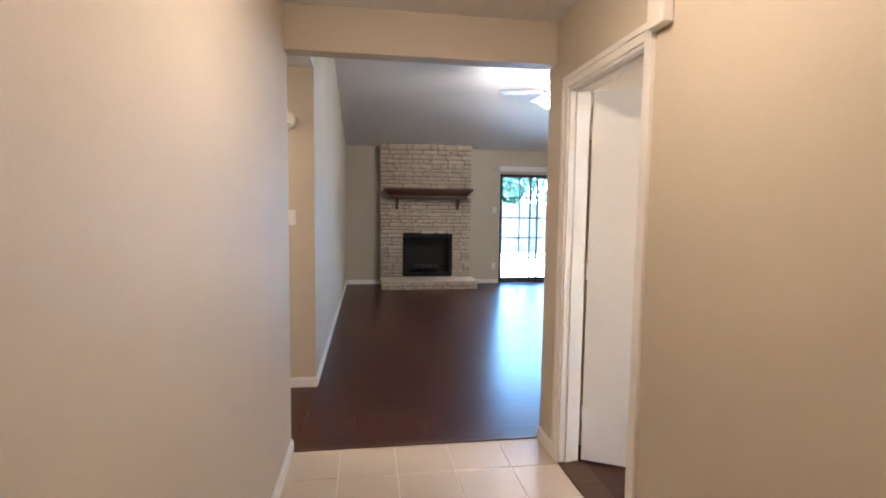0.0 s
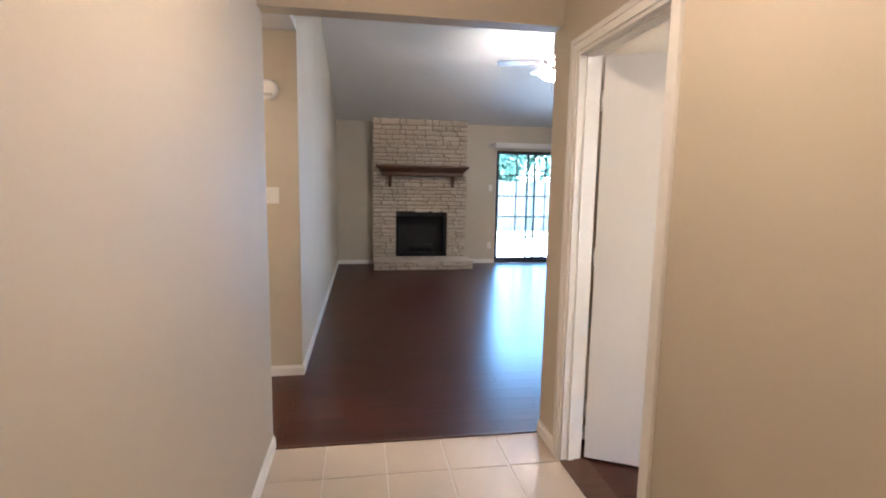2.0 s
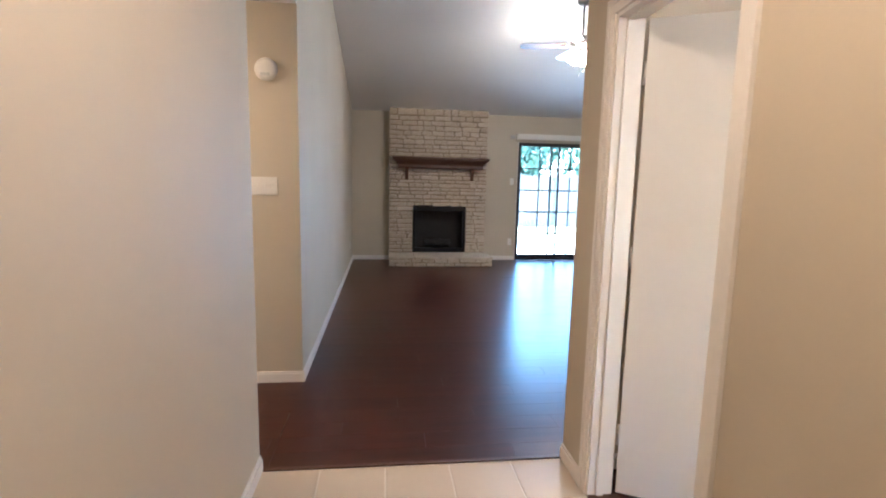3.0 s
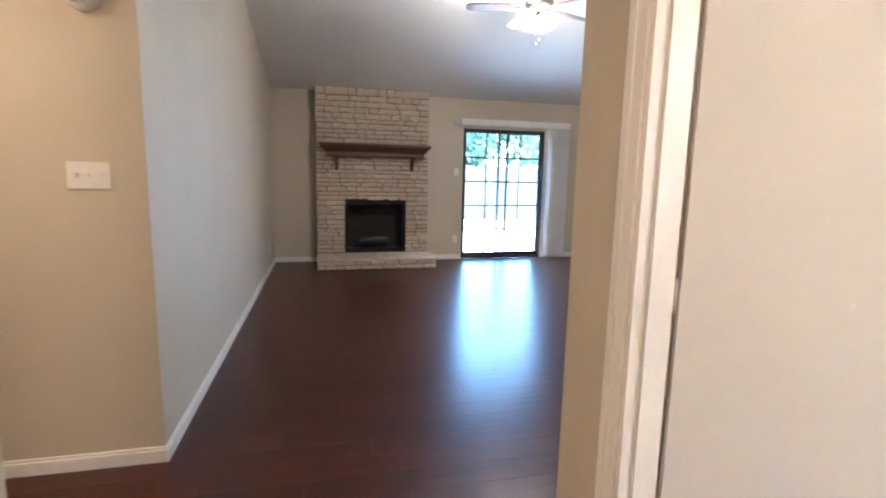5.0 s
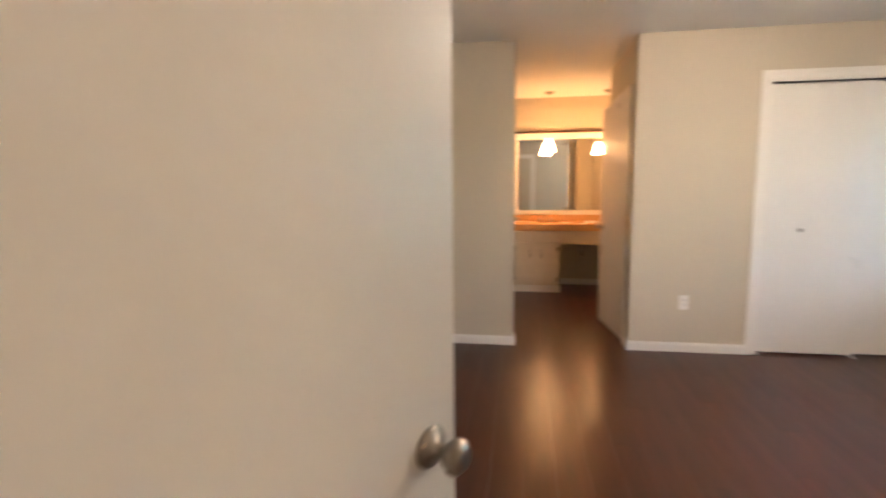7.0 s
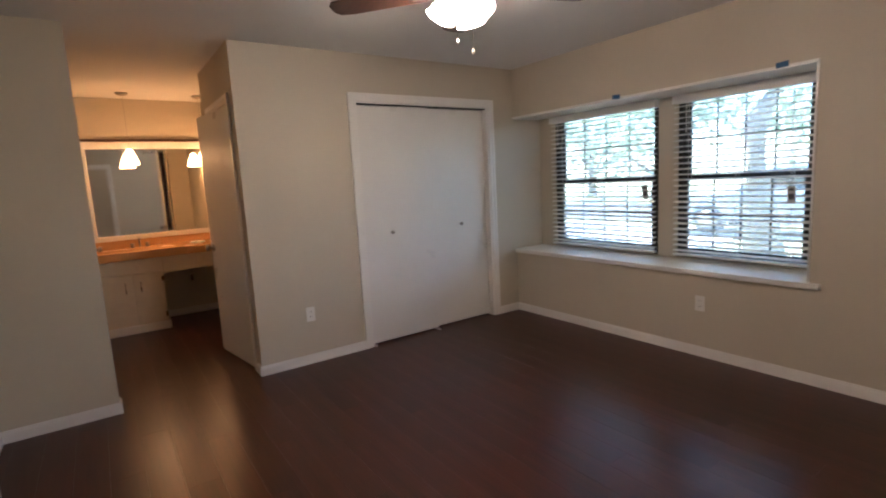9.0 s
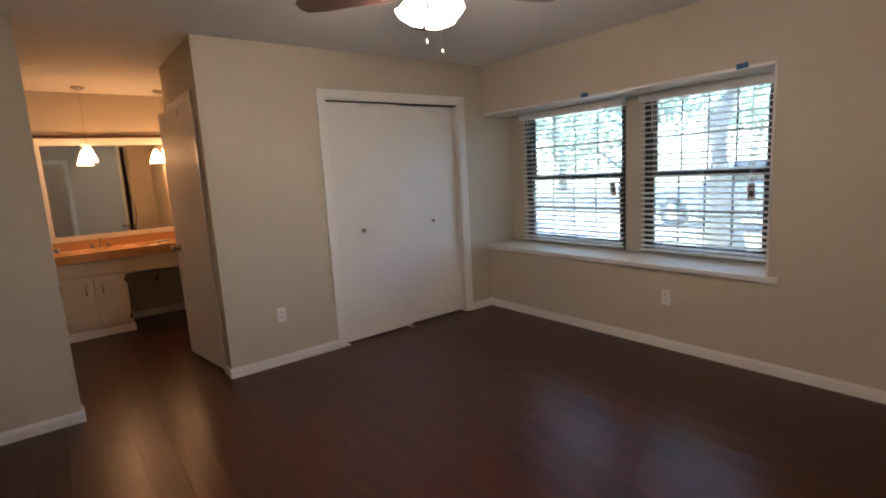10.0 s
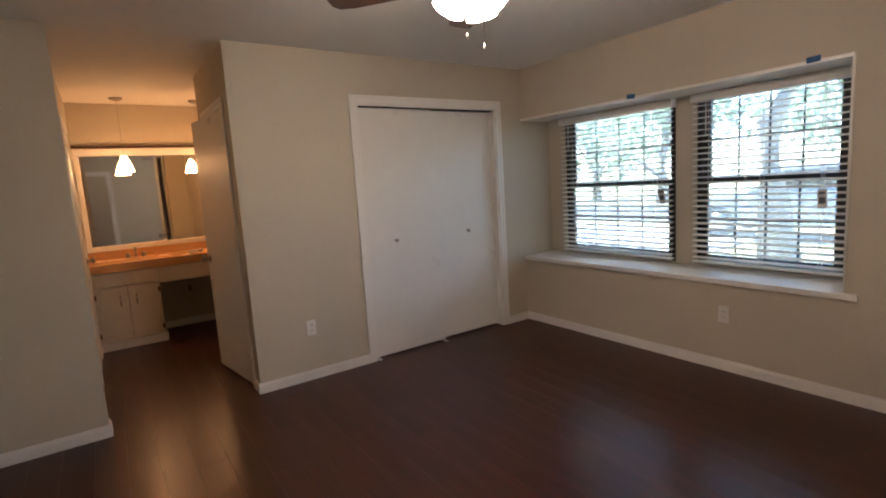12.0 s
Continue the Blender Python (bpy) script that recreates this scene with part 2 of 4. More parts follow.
def extrude_outline(points, depth, bevel=0.0):
    """A flat outline in x, z, pushed along y from 0 to depth."""
    bm = bmesh.new()
    a = [bm.verts.new((x, 0, z)) for x, z in points]
    b = [bm.verts.new((x, depth, z)) for x, z in points]
    bm.faces.new(a)
    bm.faces.new(list(reversed(b)))
    for i in range(len(a)):
        j = (i + 1) % len(a)
        bm.faces.new((a[j], a[i], b[i], b[j]))
    bmesh.ops.recalc_face_normals(bm, faces=bm.faces)
    if bevel:
        bmesh.ops.bevel(bm, geom=list(bm.edges), offset=bevel, segments=2, affect="EDGES", profile=0.5)
    return bm


def mesh_of(name, bm, mat):
    me = bpy.data.meshes.new(name)
    bm.to_mesh(me)
    bm.free()
    me.materials.append(mat)
    return me


def part(name, bm, mat, parent, label=""):
    ob = new(name, mesh_of(name, bm, mat))
    ob.parent = parent
    return tagged(ob, label) if label else ob


def single(name, bm, mat, label, category, group="", kind="", at=None):
    ob = new(name, mesh_of(name, bm, mat))
    if at is not None:
        ob.matrix_world = at
    return tagged(ob, label, category, group, kind)


def empty(name, label, category, group="", kind="", at=None):
    ob = new(name)
    ob.empty_display_size = 0.05
    if at is not None:
        ob.matrix_world = at
    return tagged(ob, label, category, group, kind)


def structure(name, bm, mat, label, category):
    return single(name, bm, mat, label, category, kind="structure")


def tube(points, radius, sides=8):
    """A round bar along the points."""
    bm = bmesh.new()
    rings = []
    for i, p in enumerate(points):
        p = Vector(p)
        d = (Vector(points[min(i + 1, len(points) - 1)]) - Vector(points[max(i - 1, 0)])).normalized()
        q = d.to_track_quat("Z", "Y")
        r = radius[i] if isinstance(radius, (list, tuple)) else radius
        rings.append([bm.verts.new(p + q @ Vector((r * math.cos(2 * math.pi * k / sides), r * math.sin(2 * math.pi * k / sides), 0))) for k in range(sides)])
    for a, b in zip(rings, rings[1:]):
        for k in range(sides):
            bm.faces.new((a[k], a[(k + 1) % sides], b[(k + 1) % sides], b[k])).smooth = True
    bm.faces.new(list(reversed(rings[0])))
    bm.faces.new(rings[-1])
    return bm


# ---------------------------------------------------------------- plan
W = 1.48                 # hall width
HEAD = 2.21              # underside of the hall opening
CEIL = 2.44
FAR = 6.37               # living room's end wall
LEFT = 0.03              # living room's side wall
RIGHT = 5.40
NIB = 1.06
BX, BY = 5.54, -4.28     # bedroom: closet wall, window wall
D0, D1 = -1.03, -0.30    # bedroom doorway
NL, NR = -0.71, -1.62    # nook opening
C0, C1 = -2.55, -3.95    # closet opening
RX0, RY = 2.95, -4.66    # window recess: its end and its back
SILL, SOFFIT = 0.65, 1.98
T = 0.11
SLOPE = 0.222
EAVE = 2.53
RIDGE = 1.8


def vault(y):
    return EAVE + SLOPE * (FAR - y) if y > RIDGE else EAVE + SLOPE * (FAR - RIDGE) - SLOPE * (RIDGE - y)


# ---------------------------------------------------------------- walls and ceilings
structure("wall_hall_west", boxes((-T, 0, -3.7, 0, 0, CEIL), (-2.0, -T, -T, 0, 0, CEIL)), M_WALL, "warm beige painted hall wall with orange-peel texture", "wall")
structure("wall_hall_east", pierced(-4.78, -T, 0, CEIL, W, W + T, [(D0, D1, 0, 2.04)], "y"), M_WALL,
          "beige painted hall wall pierced by the bedroom doorway", "wall")
structure("wall_hall_south", boxes((-T, W, -3.81, -3.7, 0, CEIL)), M_WALL, "plain beige wall at the entry end of the hall", "wall")
structure("wall_opening_header", boxes((0, W, -T, 0, HEAD, CEIL)), M_WALL, "beige drywall header over the wide hall opening", "wall")
structure("wall_living_south", boxes((W, 8.4, -T, 0, 0, CEIL), (-2.0, 8.4, -T, 0, CEIL, vault(0) + 0.1)), M_WALL, "beige living room wall beside the hall opening", "wall")
structure("wall_nib", boxes((-2.0, LEFT, NIB, NIB + T, 0, vault(NIB) + 0.1)), M_WALL, "tan painted wall end facing the hall", "wall")
bm = extrude_outline([(NIB + T, 0), (FAR, 0), (FAR, vault(FAR) + 0.05), (RIDGE, vault(RIDGE) + 0.05), (NIB + T, vault(NIB + T) + 0.05)], T)
structure("wall_living_west", moved(bm, pose(LEFT, 0, 0, 0, 0, 90)), M_WALL, "long grey-beige living room side wall under a sloping ceiling", "wall")
bm = extrude_outline([(0, 0), (FAR, 0), (FAR, vault(FAR) + 0.05), (RIDGE, vault(RIDGE) + 0.05), (0, vault(0) + 0.05)], T)
structure("wall_living_east", moved(bm, pose(RIGHT + T, 0, 0, 0, 0, 90)), M_WALL, "grey-beige living room wall beyond the patio door", "wall")
SX0, SX1, SZ = 2.91, 4.30, 2.08
structure("wall_living_north", pierced(LEFT - T, RIGHT + T, 0, EAVE + 0.1, FAR, FAR + 0.16, [(SX0, SX1, 0, SZ), (1.06, 1.97, 0.15, 0.97)]), M_WALL, "grey-beige end wall with fireplace and patio door", "wall")
structure("wall_passage_west", boxes((-2.11, -2.0, -T, NIB + T, 0, vault(NIB) + 0.1)), M_WALL, "plain beige wall closing the side passage", "wall")
structure("wall_passage_header", boxes((LEFT - T, LEFT, 0, NIB, CEIL + 0.06, vault(NIB) + 0.05)), M_WALL, "beige drywall above the side passage ceiling", "wall")
structure("ceiling_hall", boxes((-T, W + T, -3.81, -T, CEIL, CEIL + 0.06)), M_CEIL, "off-white textured hall ceiling", "ceiling")
structure("ceiling_passage", boxes((-2.0, LEFT, 0, NIB, CEIL, CEIL + 0.06)), M_CEIL, "off-white low ceiling over the side passage", "ceiling")
bm = extrude_outline([(0 - T, vault(-T)), (RIDGE, vault(RIDGE)), (FAR + 0.3, vault(FAR + 0.3)), (FAR + 0.3, vault(FAR + 0.3) + 0.1), (RIDGE, vault(RIDGE) + 0.1), (-T, vault(-T) + 0.1)], RIGHT + 2.2)
structure("ceiling_living", moved(bm, pose(RIGHT + T, 0, 0, 0, 0, 90)), M_CEIL, "off-white vaulted living room ceiling", "ceiling")
structure("ceiling_bedroom", boxes((W + T, 8.31, -4.78, -T, CEIL, CEIL + 0.06)), M_CEIL, "off-white textured bedroom ceiling", "ceiling")
structure("wall_bedroom_east", pierced(-4.78, -T, 0, CEIL, BX, BX + T, [(NR, NL, 0, CEIL), (C1, C0, 0, 2.07)], "y"), M_WALL,
          "greige painted bedroom wall with closet and vanity nook openings", "wall")
structure("wall_window_front", pierced(W + T, BX, 0, CEIL, RY, BY, [(RX0, BX, SILL - 0.035, SOFFIT)]), M_WALL,
          "greige bedroom wall with a deep window recess", "wall")
WIN = ((4.19, 5.33), (3.06, 4.02))
structure("wall_window_outer", pierced(W + T, BX, 0, CEIL, -4.78, RY, [(a, b, 0.66, SOFFIT + 0.02) for a, b in WIN]), M_WALL, "greige outer wall between the two bedroom windows", "wall")
structure("wall_nook_north", boxes((BX + T, 8.31, -0.665, -0.55, 0, CEIL)), M_WALL, "beige vanity nook side wall", "wall")
structure("wall_nook_south", pierced(BX + T, 6.6, 0, CEIL, NR - T, NR, [(5.73, 6.45, 0, 2.04)]), M_WALL, "beige vanity nook wall with a narrow door", "wall")
structure("wall_nook_return", boxes((6.6, 6.71, -1.98, NR, 0, CEIL), (6.71, 8.31, -1.98, -1.87, 0, CEIL)), M_WALL, "beige wall beside the vanity knee space", "wall")
structure("wall_nook_east", boxes((8.2, 8.31, -1.87, -0.665, 0, CEIL)), M_WALL, "beige wall behind the vanity mirror", "wall")
structure("wall_bath_back", boxes((BX + T, 6.6, -2.3, -2.2, 0, CEIL), (BX + T, 5.73, -2.2, NR - T, 0, CEIL)), M_WALL, "plain wall behind the narrow nook door", "wall")
structure("wall_closet_back", boxes((6.2, 6.3, -4.1, -2.4, 0, CEIL), (BX + T, 6.2, -2.45, -2.4, 0, CEIL), (BX + T, 6.2, -4.1, -4.05, 0, CEIL)), M_WALL, "plain inner walls of the closet", "wall")

# ---------------------------------------------------------------- baseboards and casings


def baseboard_run(bm, x0, y0, x1, y1, side):
    """A board on a wall line from one end to the other; side is the room's direction."""
    t, h = 0.014, 0.074
    sx, sy = side
    for d, z0, z1 in ((t, 0, h - 0.014), (t * 0.6, h - 0.014, h)):
        box(bm, min(x0, x1, x0 + sx * d), max(x0, x1, x0 + sx * d), min(y0, y1, y0 + sy * d), max(y0, y1, y0 + sy * d), z0, z1)


def baseboard(name, *runs):
    bm = bmesh.new()
    for r in runs:
        baseboard_run(bm, *r)
    structure(name, bm, M_TRIM, "white painted wooden baseboard along the wall foot", "baseboard")


baseboard("baseboard_hall_west", (0, -3.7, 0, 0.0, (1, 0)), (-2.0, 0, 0.0, 0, (0, 1)))
baseboard("baseboard_hall_east", (W, D1 + 0.06, W, -0.0, (-1, 0)), (W, -3.7, W, D0 - 0.06, (-1, 0)))
baseboard("baseboard_living_south", (W, 0, RIGHT, 0, (0, 1)))
baseboard("baseboard_nib", (-2.0, NIB, LEFT + 0.014, NIB, (0, -1)))
baseboard("baseboard_living_west", (LEFT, NIB, LEFT, FAR, (1, 0)))
baseboard("baseboard_living_north", (LEFT, FAR, 0.65, FAR, (0, -1)), (2.32, FAR, SX0, FAR, (0, -1)), (SX1, FAR, RIGHT, FAR, (0, -1)))
baseboard("baseboard_living_east", (RIGHT, 0, RIGHT, FAR, (-1, 0)))
baseboard("baseboard_bedroom_east", (BX, NL - 0.014, BX, -T, (-1, 0)), (BX, C0 + 0.06, BX, NR + 0.014, (-1, 0)), (BX, BY, BX, C1 - 0.06, (-1, 0)))
baseboard("baseboard_window", (W + T, BY, BX, BY, (0, 1)))
baseboard("baseboard_bedroom_west", (W + T, BY, W + T, D0 - 0.06, (1, 0)))
baseboard("baseboard_bedroom_north", (W + T, -T, BX, -T, (0, -1)))
baseboard("baseboard_nook", (BX, NL, BX + T, NL, (0, -1)), (BX + T, -0.665, 6.62, -0.665, (0, -1)), (7.5, -0.665, 7.65, -0.665, (0, -1)), (BX, NR, 5.66, NR, (0, 1)), (6.52, NR, 6.6, NR, (0, 1)),
          (8.2, -1.87, 8.2, -1.26, (-1, 0)), (6.6, -1.87, 8.2, -1.87, (0, 1)))


def frame_outline(u0, u1, top, w):
    """An upside-down U in x, z round an opening."""
    return [(u0 - w, 0), (u0 - w, top + w), (u1 + w, top + w), (u1 + w, 0), (u1, 0), (u1, top), (u0, top), (u0, 0)]


def joined(*parts_of):
    bm = bmesh.new()
    for b in parts_of:
        me = bpy.data.meshes.new("joint")
        b.to_mesh(me)
        b.free()
        bm.from_mesh(me)
        bpy.data.meshes.remove(me)
    return bm


def casing_bm(u0, u1, top, w=0.062, t=0.016):
    """Stepped door casing in the x, z plane, standing out along -y."""
    inner = moved(extrude_outline(frame_outline(u0, u1, top, w), t * 0.65, 0.0012), Matrix.Translation((0, -t * 0.65, 0)))
    k = w * 0.58
    outer = moved(extrude_outline(frame_outline(u0 - k, u1 + k, top + k, w - k), t * 0.4, 0.0012), Matrix.Translation((0, -t, 0)))
    return joined(inner, outer)


def jamb_bm(u0, u1, top, depth, t=0.016):
    lining = extrude_outline(frame_outline(u0 + t, u1 - t, top - t, t), depth)
    s = 0.010
    stop = moved(extrude_outline(frame_outline(u0 + t + s, u1 - t - s, top - t - s, s), 0.033), Matrix.Translation((0, depth - 0.075, 0)))
    return joined(lining, stop)


# wall planes: local x runs along the wall, local -y looks into the near room
HALL_EAST = Matrix.Translation((W, 0, 0)) @ pose(0, 0, 0, 0, 0, -90)      # local x -> -y
structure("door_casing_hall", moved(casing_bm(-D1, -D0, 2.04), HALL_EAST), M_TRIM, "white moulded casing round the bedroom doorway, hall side", "door casing")
structure("door_casing_bedroom", moved(casing_bm(D0, D1, 2.04), Matrix.Translation((W + T, 0, 0)) @ pose(0, 0, 0, 0, 0, 90)), M_TRIM, "white moulded casing round the bedroom doorway, bedroom side", "door casing")
structure("door_jamb_bedroom", moved(jamb_bm(-D1, -D0, 2.04, T), HALL_EAST), M_TRIM, "white painted door jamb with stop moulding", "door jamb")
EAST = Matrix.Translation((BX, 0, 0)) @ pose(0, 0, 0, 0, 0, -90)
structure("door_casing_closet", moved(casing_bm(-C0, -C1, 2.07), EAST), M_TRIM, "white painted casing round the closet opening", "door casing")
bm = extrude_outline(frame_outline(-C0 + 0.016, -C1 - 0.016, 2.054, 0.016), T)
structure("door_jamb_closet", moved(bm, EAST), M_TRIM, "white painted closet jamb", "door jamb")
NSOUTH = Matrix.Translation((0, NR, 0)) @ pose(0, 0, 0, 0, 0, 180)
structure("door_casing_nook", moved(casing_bm(-6.45, -5.73, 2.04), NSOUTH), M_TRIM, "white casing round the narrow nook door", "door casing")
structure("door_jamb_nook", moved(jamb_bm(-6.45, -5.73, 2.04, T), NSOUTH), M_TRIM, "white jamb of the narrow nook door", "door jamb")
structure("door_casing_linen", moved(casing_bm(6.68, 7.42, 2.04), Matrix.Translation((0, -0.665, 0))), M_TRIM, "white casing round the closed nook side door", "door casing")

# ---------------------------------------------------------------- doors


def knob_part(parent, at, name="knob"):
    """A turned knob on a round rose, its axis along local -y of the matrix at."""
    k = part(name, moved(lathe([(0.0, 0.0), (0.033, 0.0), (0.033, 0.004), (0.03, 0.008), (0.012, 0.011), (0.011, 0.03), (0.02, 0.036), (0.027, 0.046), (0.027, 0.056), (0.019, 0.064), (0.0, 0.066)], 20),
                     at @ pose(0, 0, 0, 90, 0, 0)), M_NICKEL, parent, "satin nickel round door knob")
    return k


def slab_door(name, width, height, hinge, turn, label, knob_z=0.93, both=True, hinges_side=-1):
    """A flush door; local x from the hinge to the free edge, local -y is one face."""
    d = empty(name, label, "door", kind="structure", at=Matrix.Translation(hinge) @ pose(0, 0, 0, 0, 0, turn))
    part("leaf", boxes((0, width, 0, 0.035, 0.012, height), bevel=0.0015), M_DOOR, d)
    knob_part(d, Matrix.Translation((width - 0.065, 0, knob_z)))
    if both:
        knob_part(d, Matrix.Translation((width - 0.065, 0.035, knob_z)) @ pose(0, 0, 0, 0, 0, 180))
    part("latch_plate", boxes((width, width + 0.002, 0.006, 0.029, knob_z - 0.03, knob_z + 0.03)), M_NICKEL, d, "small nickel latch plate")
    for z in (0.22, 1.02, 1.78):
        y = -0.004 if hinges_side < 0 else 0.039
        part("hinge", moved(lathe([(0.0, 0), (0.009, 0), (0.009, 0.09), (0.0, 0.09)], 10), Matrix.Translation((-0.004, y, z))), M_TRIM, d, "painted-over door hinge")
    return d


slab_door("door_bedroom", 0.735, 2.025, (W + T + 0.018, D1 - 0.016, 0), -28, "open off-white flush bedroom door with nickel knob", hinges_side=1)
slab_door("door_nook", 0.70, 2.02, (5.745, NR - 0.03, 0), 8.0, "slightly ajar white flush door in the vanity nook", hinges_side=1)
slab_door("door_linen", 0.73, 2.02, (6.685, -0.672, 0), 0, "closed white flush side door in the vanity nook", both=False)
bm = boxes((W - 0.005, W + T + 0.03, D0 + 0.016, D1 - 0.016, 0.0, 0.006), bevel=0.002)
structure("threshold_bedroom", bm, M_WOOD, "dark wooden transition strip in the bedroom doorway", "threshold")
structure("threshold_hall", boxes((0.014, W - 0.014, -0.012, 0.012, 0.0, 0.007), bevel=0.002), M_WOOD, "dark transition strip between tile and wood floor", "threshold")

# closet: two sliding panels
for name, y0, y1, x, ky in (("closet_door", C0 - 0.016, -3.27, BX + 0.03, -2.83), ("closet_door", -3.23, C1 + 0.016, BX + 0.065, -3.61)):
    d = empty(name, "closed white flush sliding closet door with small knob", "closet door", "sliding closet doors", at=Matrix.Translation((x, y0, 0)) @ pose(0, 0, 0, 0, 0, -90))
    w = y0 - y1
    part("panel", boxes((0, w, 0, 0.03, 0.015, 2.042), bevel=0.0015), M_DOOR, d)
    part("knob", moved(lathe([(0.0, 0), (0.012, 0), (0.009, 0.01), (0.016, 0.018), (0.016, 0.024), (0.0, 0.028)], 16), Matrix.Translation((y0 - ky, 0, 0.97)) @ pose(0, 0, 0, 90, 0, 0)), M_NICKEL, d, "small nickel pull knob")
for gy in (C0 - 0.03, -3.25):
    single("floor_guide", boxes((BX - 0.02, BX + 0.10, gy - 0.012, gy + 0.012, 0.0, 0.012), bevel=0.003), M_PLASTIC, "small white plastic guide under the sliding closet door", "door guide", "closet floor guides")
single("closet_track", boxes((BX + 0.02, BX + 0.105, C1 + 0.016, C0 - 0.016, 2.044, 2.054)), M_BLACK, "dark metal sliding track at the closet head", "door track")

# ---------------------------------------------------------------- fireplace
FX0, FX1, FY = 0.65, 2.32, 6.19
BX0, BX1, BZ0, BZ1 = 1.06, 1.97, 0.165, 0.97
HY = 5.62
rng = random.Random(4)
fire = empty("fireplace", "rough cream limestone fireplace with dark firebox and raised hearth", "fireplace", at=Matrix.Translation((0, 0, 0)))
TOPF = vault(FY) + 0.0
part("mortar_core", boxes((FX0 + 0.01, BX0, FY + 0.012, FAR - 0.002, 0.155, TOPF), (BX1, FX1 - 0.01, FY + 0.012, FAR - 0.002, 0.155, TOPF), (BX0, BX1, FY + 0.012, FAR - 0.002, BZ1, TOPF),
                          (FX0 + 0.01, FX1 - 0.01, HY + 0.012, FAR - 0.002, 0.0, 0.135)), M_MORTAR, fire, "grey-tan recessed mortar joints")
fb = part("firebox", boxes((BX0, BX0 + 0.012, FY + 0.0, FAR + 0.15, BZ0, BZ1), (BX1 - 0.012, BX1, FY, FAR + 0.15, BZ0, BZ1), (BX0, BX1, FAR + 0.15, FAR + 0.158, BZ0, BZ1),
                           (BX0 + 0.012, BX1 - 0.012, FY, FAR + 0.15, BZ1 - 0.012, BZ1), (BX0 + 0.012, BX1 - 0.012, FY, FAR + 0.15, BZ0 - 0.008, BZ0)), M_SOOT, fire, "soot-black firebox lining")
ff = part("firebox_frame", boxes((BX0 + 0.004, BX0 + 0.04, FY - 0.012, FY + 0.02, BZ0, BZ1 - 0.002), (BX1 - 0.04, BX1 - 0.004, FY - 0.012, FY + 0.02, BZ0, BZ1 - 0.002),
                                  (BX0 + 0.04, BX1 - 0.04, FY - 0.012, FY + 0.02, BZ1 - 0.09, BZ1 - 0.002), (BX0 + 0.04, BX1 - 0.04, FY - 0.012, FY + 0.02, BZ0, BZ0 + 0.07), bevel=0.003), M_BLACK, fire, "black metal firebox surround")
for k in range(4):
    x = BX0 + 0.25 + k * 0.14
    part("grate_bar", tube([(x, FY + 0.06, BZ0 + 0.16), (x, FY + 0.07, BZ0 + 0.085), (x, FAR + 0.06, BZ0 + 0.085), (x, FAR + 0.08, BZ0 + 0.2)], 0.009, 6), M_BLACK, ff)
part("log", moved(lathe([(0.0, 0), (0.05, 0.01), (0.056, 0.2), (0.05, 0.44), (0.0, 0.45)], 12), Matrix.Translation((BX0 + 0.22, FAR - 0.02, BZ0 + 0.15)) @ pose(0, 0, 0, 0, 90, 4)), M_SOOT, ff, "charred brown gas log")


def stone_mesh(w, h, d, seed):
    """A split stone: chipped rectangular front with uneven corners."""
    r = random.Random(seed)
    bm = bmesh.new()
    j = lambda s: r.uniform(-s, s)
    back = [bm.verts.new(p) for p in ((-w / 2, d, -h / 2), (w / 2, d, -h / 2), (w / 2, d, h / 2), (-w / 2, d, h / 2))]
    rim = [bm.verts.new((x * (1 - 0.02) + j(w * 0.035), 0.008 + j(0.004), z + j(h * 0.10))) for x, z in ((-w / 2, -h / 2), (0, -h / 2), (w / 2, -h / 2), (w / 2, h / 2), (0, h / 2), (-w / 2, h / 2))]
    face = [bm.verts.new((v.co.x * r.uniform(0.86, 0.94), -0.010 + j(0.007), v.co.z * r.uniform(0.6, 0.82))) for v in rim]
    for i in range(6):
        k = (i + 1) % 6
        bm.faces.new((rim[i], rim[k], face[k], face[i]))
    bm.faces.new((face[0], face[1], face[4], face[5]))
    bm.faces.new((face[1], face[2], face[3], face[4]))
    bm.faces.new((back[0], back[1], rim[2], rim[1], rim[0]))
    bm.faces.new((back[1], back[2], rim[3], rim[2]))
    bm.faces.new((back[2], back[3], rim[5], rim[4], rim[3]))
    bm.faces.new((back[3], back[0], rim[0], rim[5]))
    bmesh.ops.recalc_face_normals(bm, faces=bm.faces)
    return mesh_of("stone", bm, M_STONE)


def stone_row(parent, x0, x1, y, z0, z1, made, left_cut=False):
    x = x0
    while x < x1 - 0.02:
        w = rng.choice((0.12, 0.15, 0.19, 0.24, 0.3)) * rng.uniform(0.85, 1.12)
        if x1 - (x + w) < 0.07:
            w = x1 - x
        if w > 0.34:
            w = w / 2
        key = (round(w, 2), round(z1 - z0, 2), rng.randrange(3))
        if key not in made:
            made[key] = stone_mesh(key[0] - 0.010, key[1] - 0.010, 0.04, len(made) + 7)
        ob = new("stone", made[key])
        ob.parent = parent
        ob.matrix_basis = Matrix.Translation((x + w / 2, y + rng.uniform(-0.006, 0.006), (z0 + z1) / 2)) @ pose(0, 0, 0, 0, rng.uniform(-1.2, 1.2), 0)
        x += w


# mantel shelf
mantel = empty("mantel_shelf", "dark-stained moulded wooden mantel shelf on two corbels", "mantel", at=Matrix.Translation((0, FY - 0.013, 1.58)))
MX0, MX1 = 0.70, 2.32
part("shelf", boxes((MX0, MX1, -0.20, 0.0, 0.155, 0.185), bevel=0.004), M_WOOD, mantel)
bm = bmesh.new()
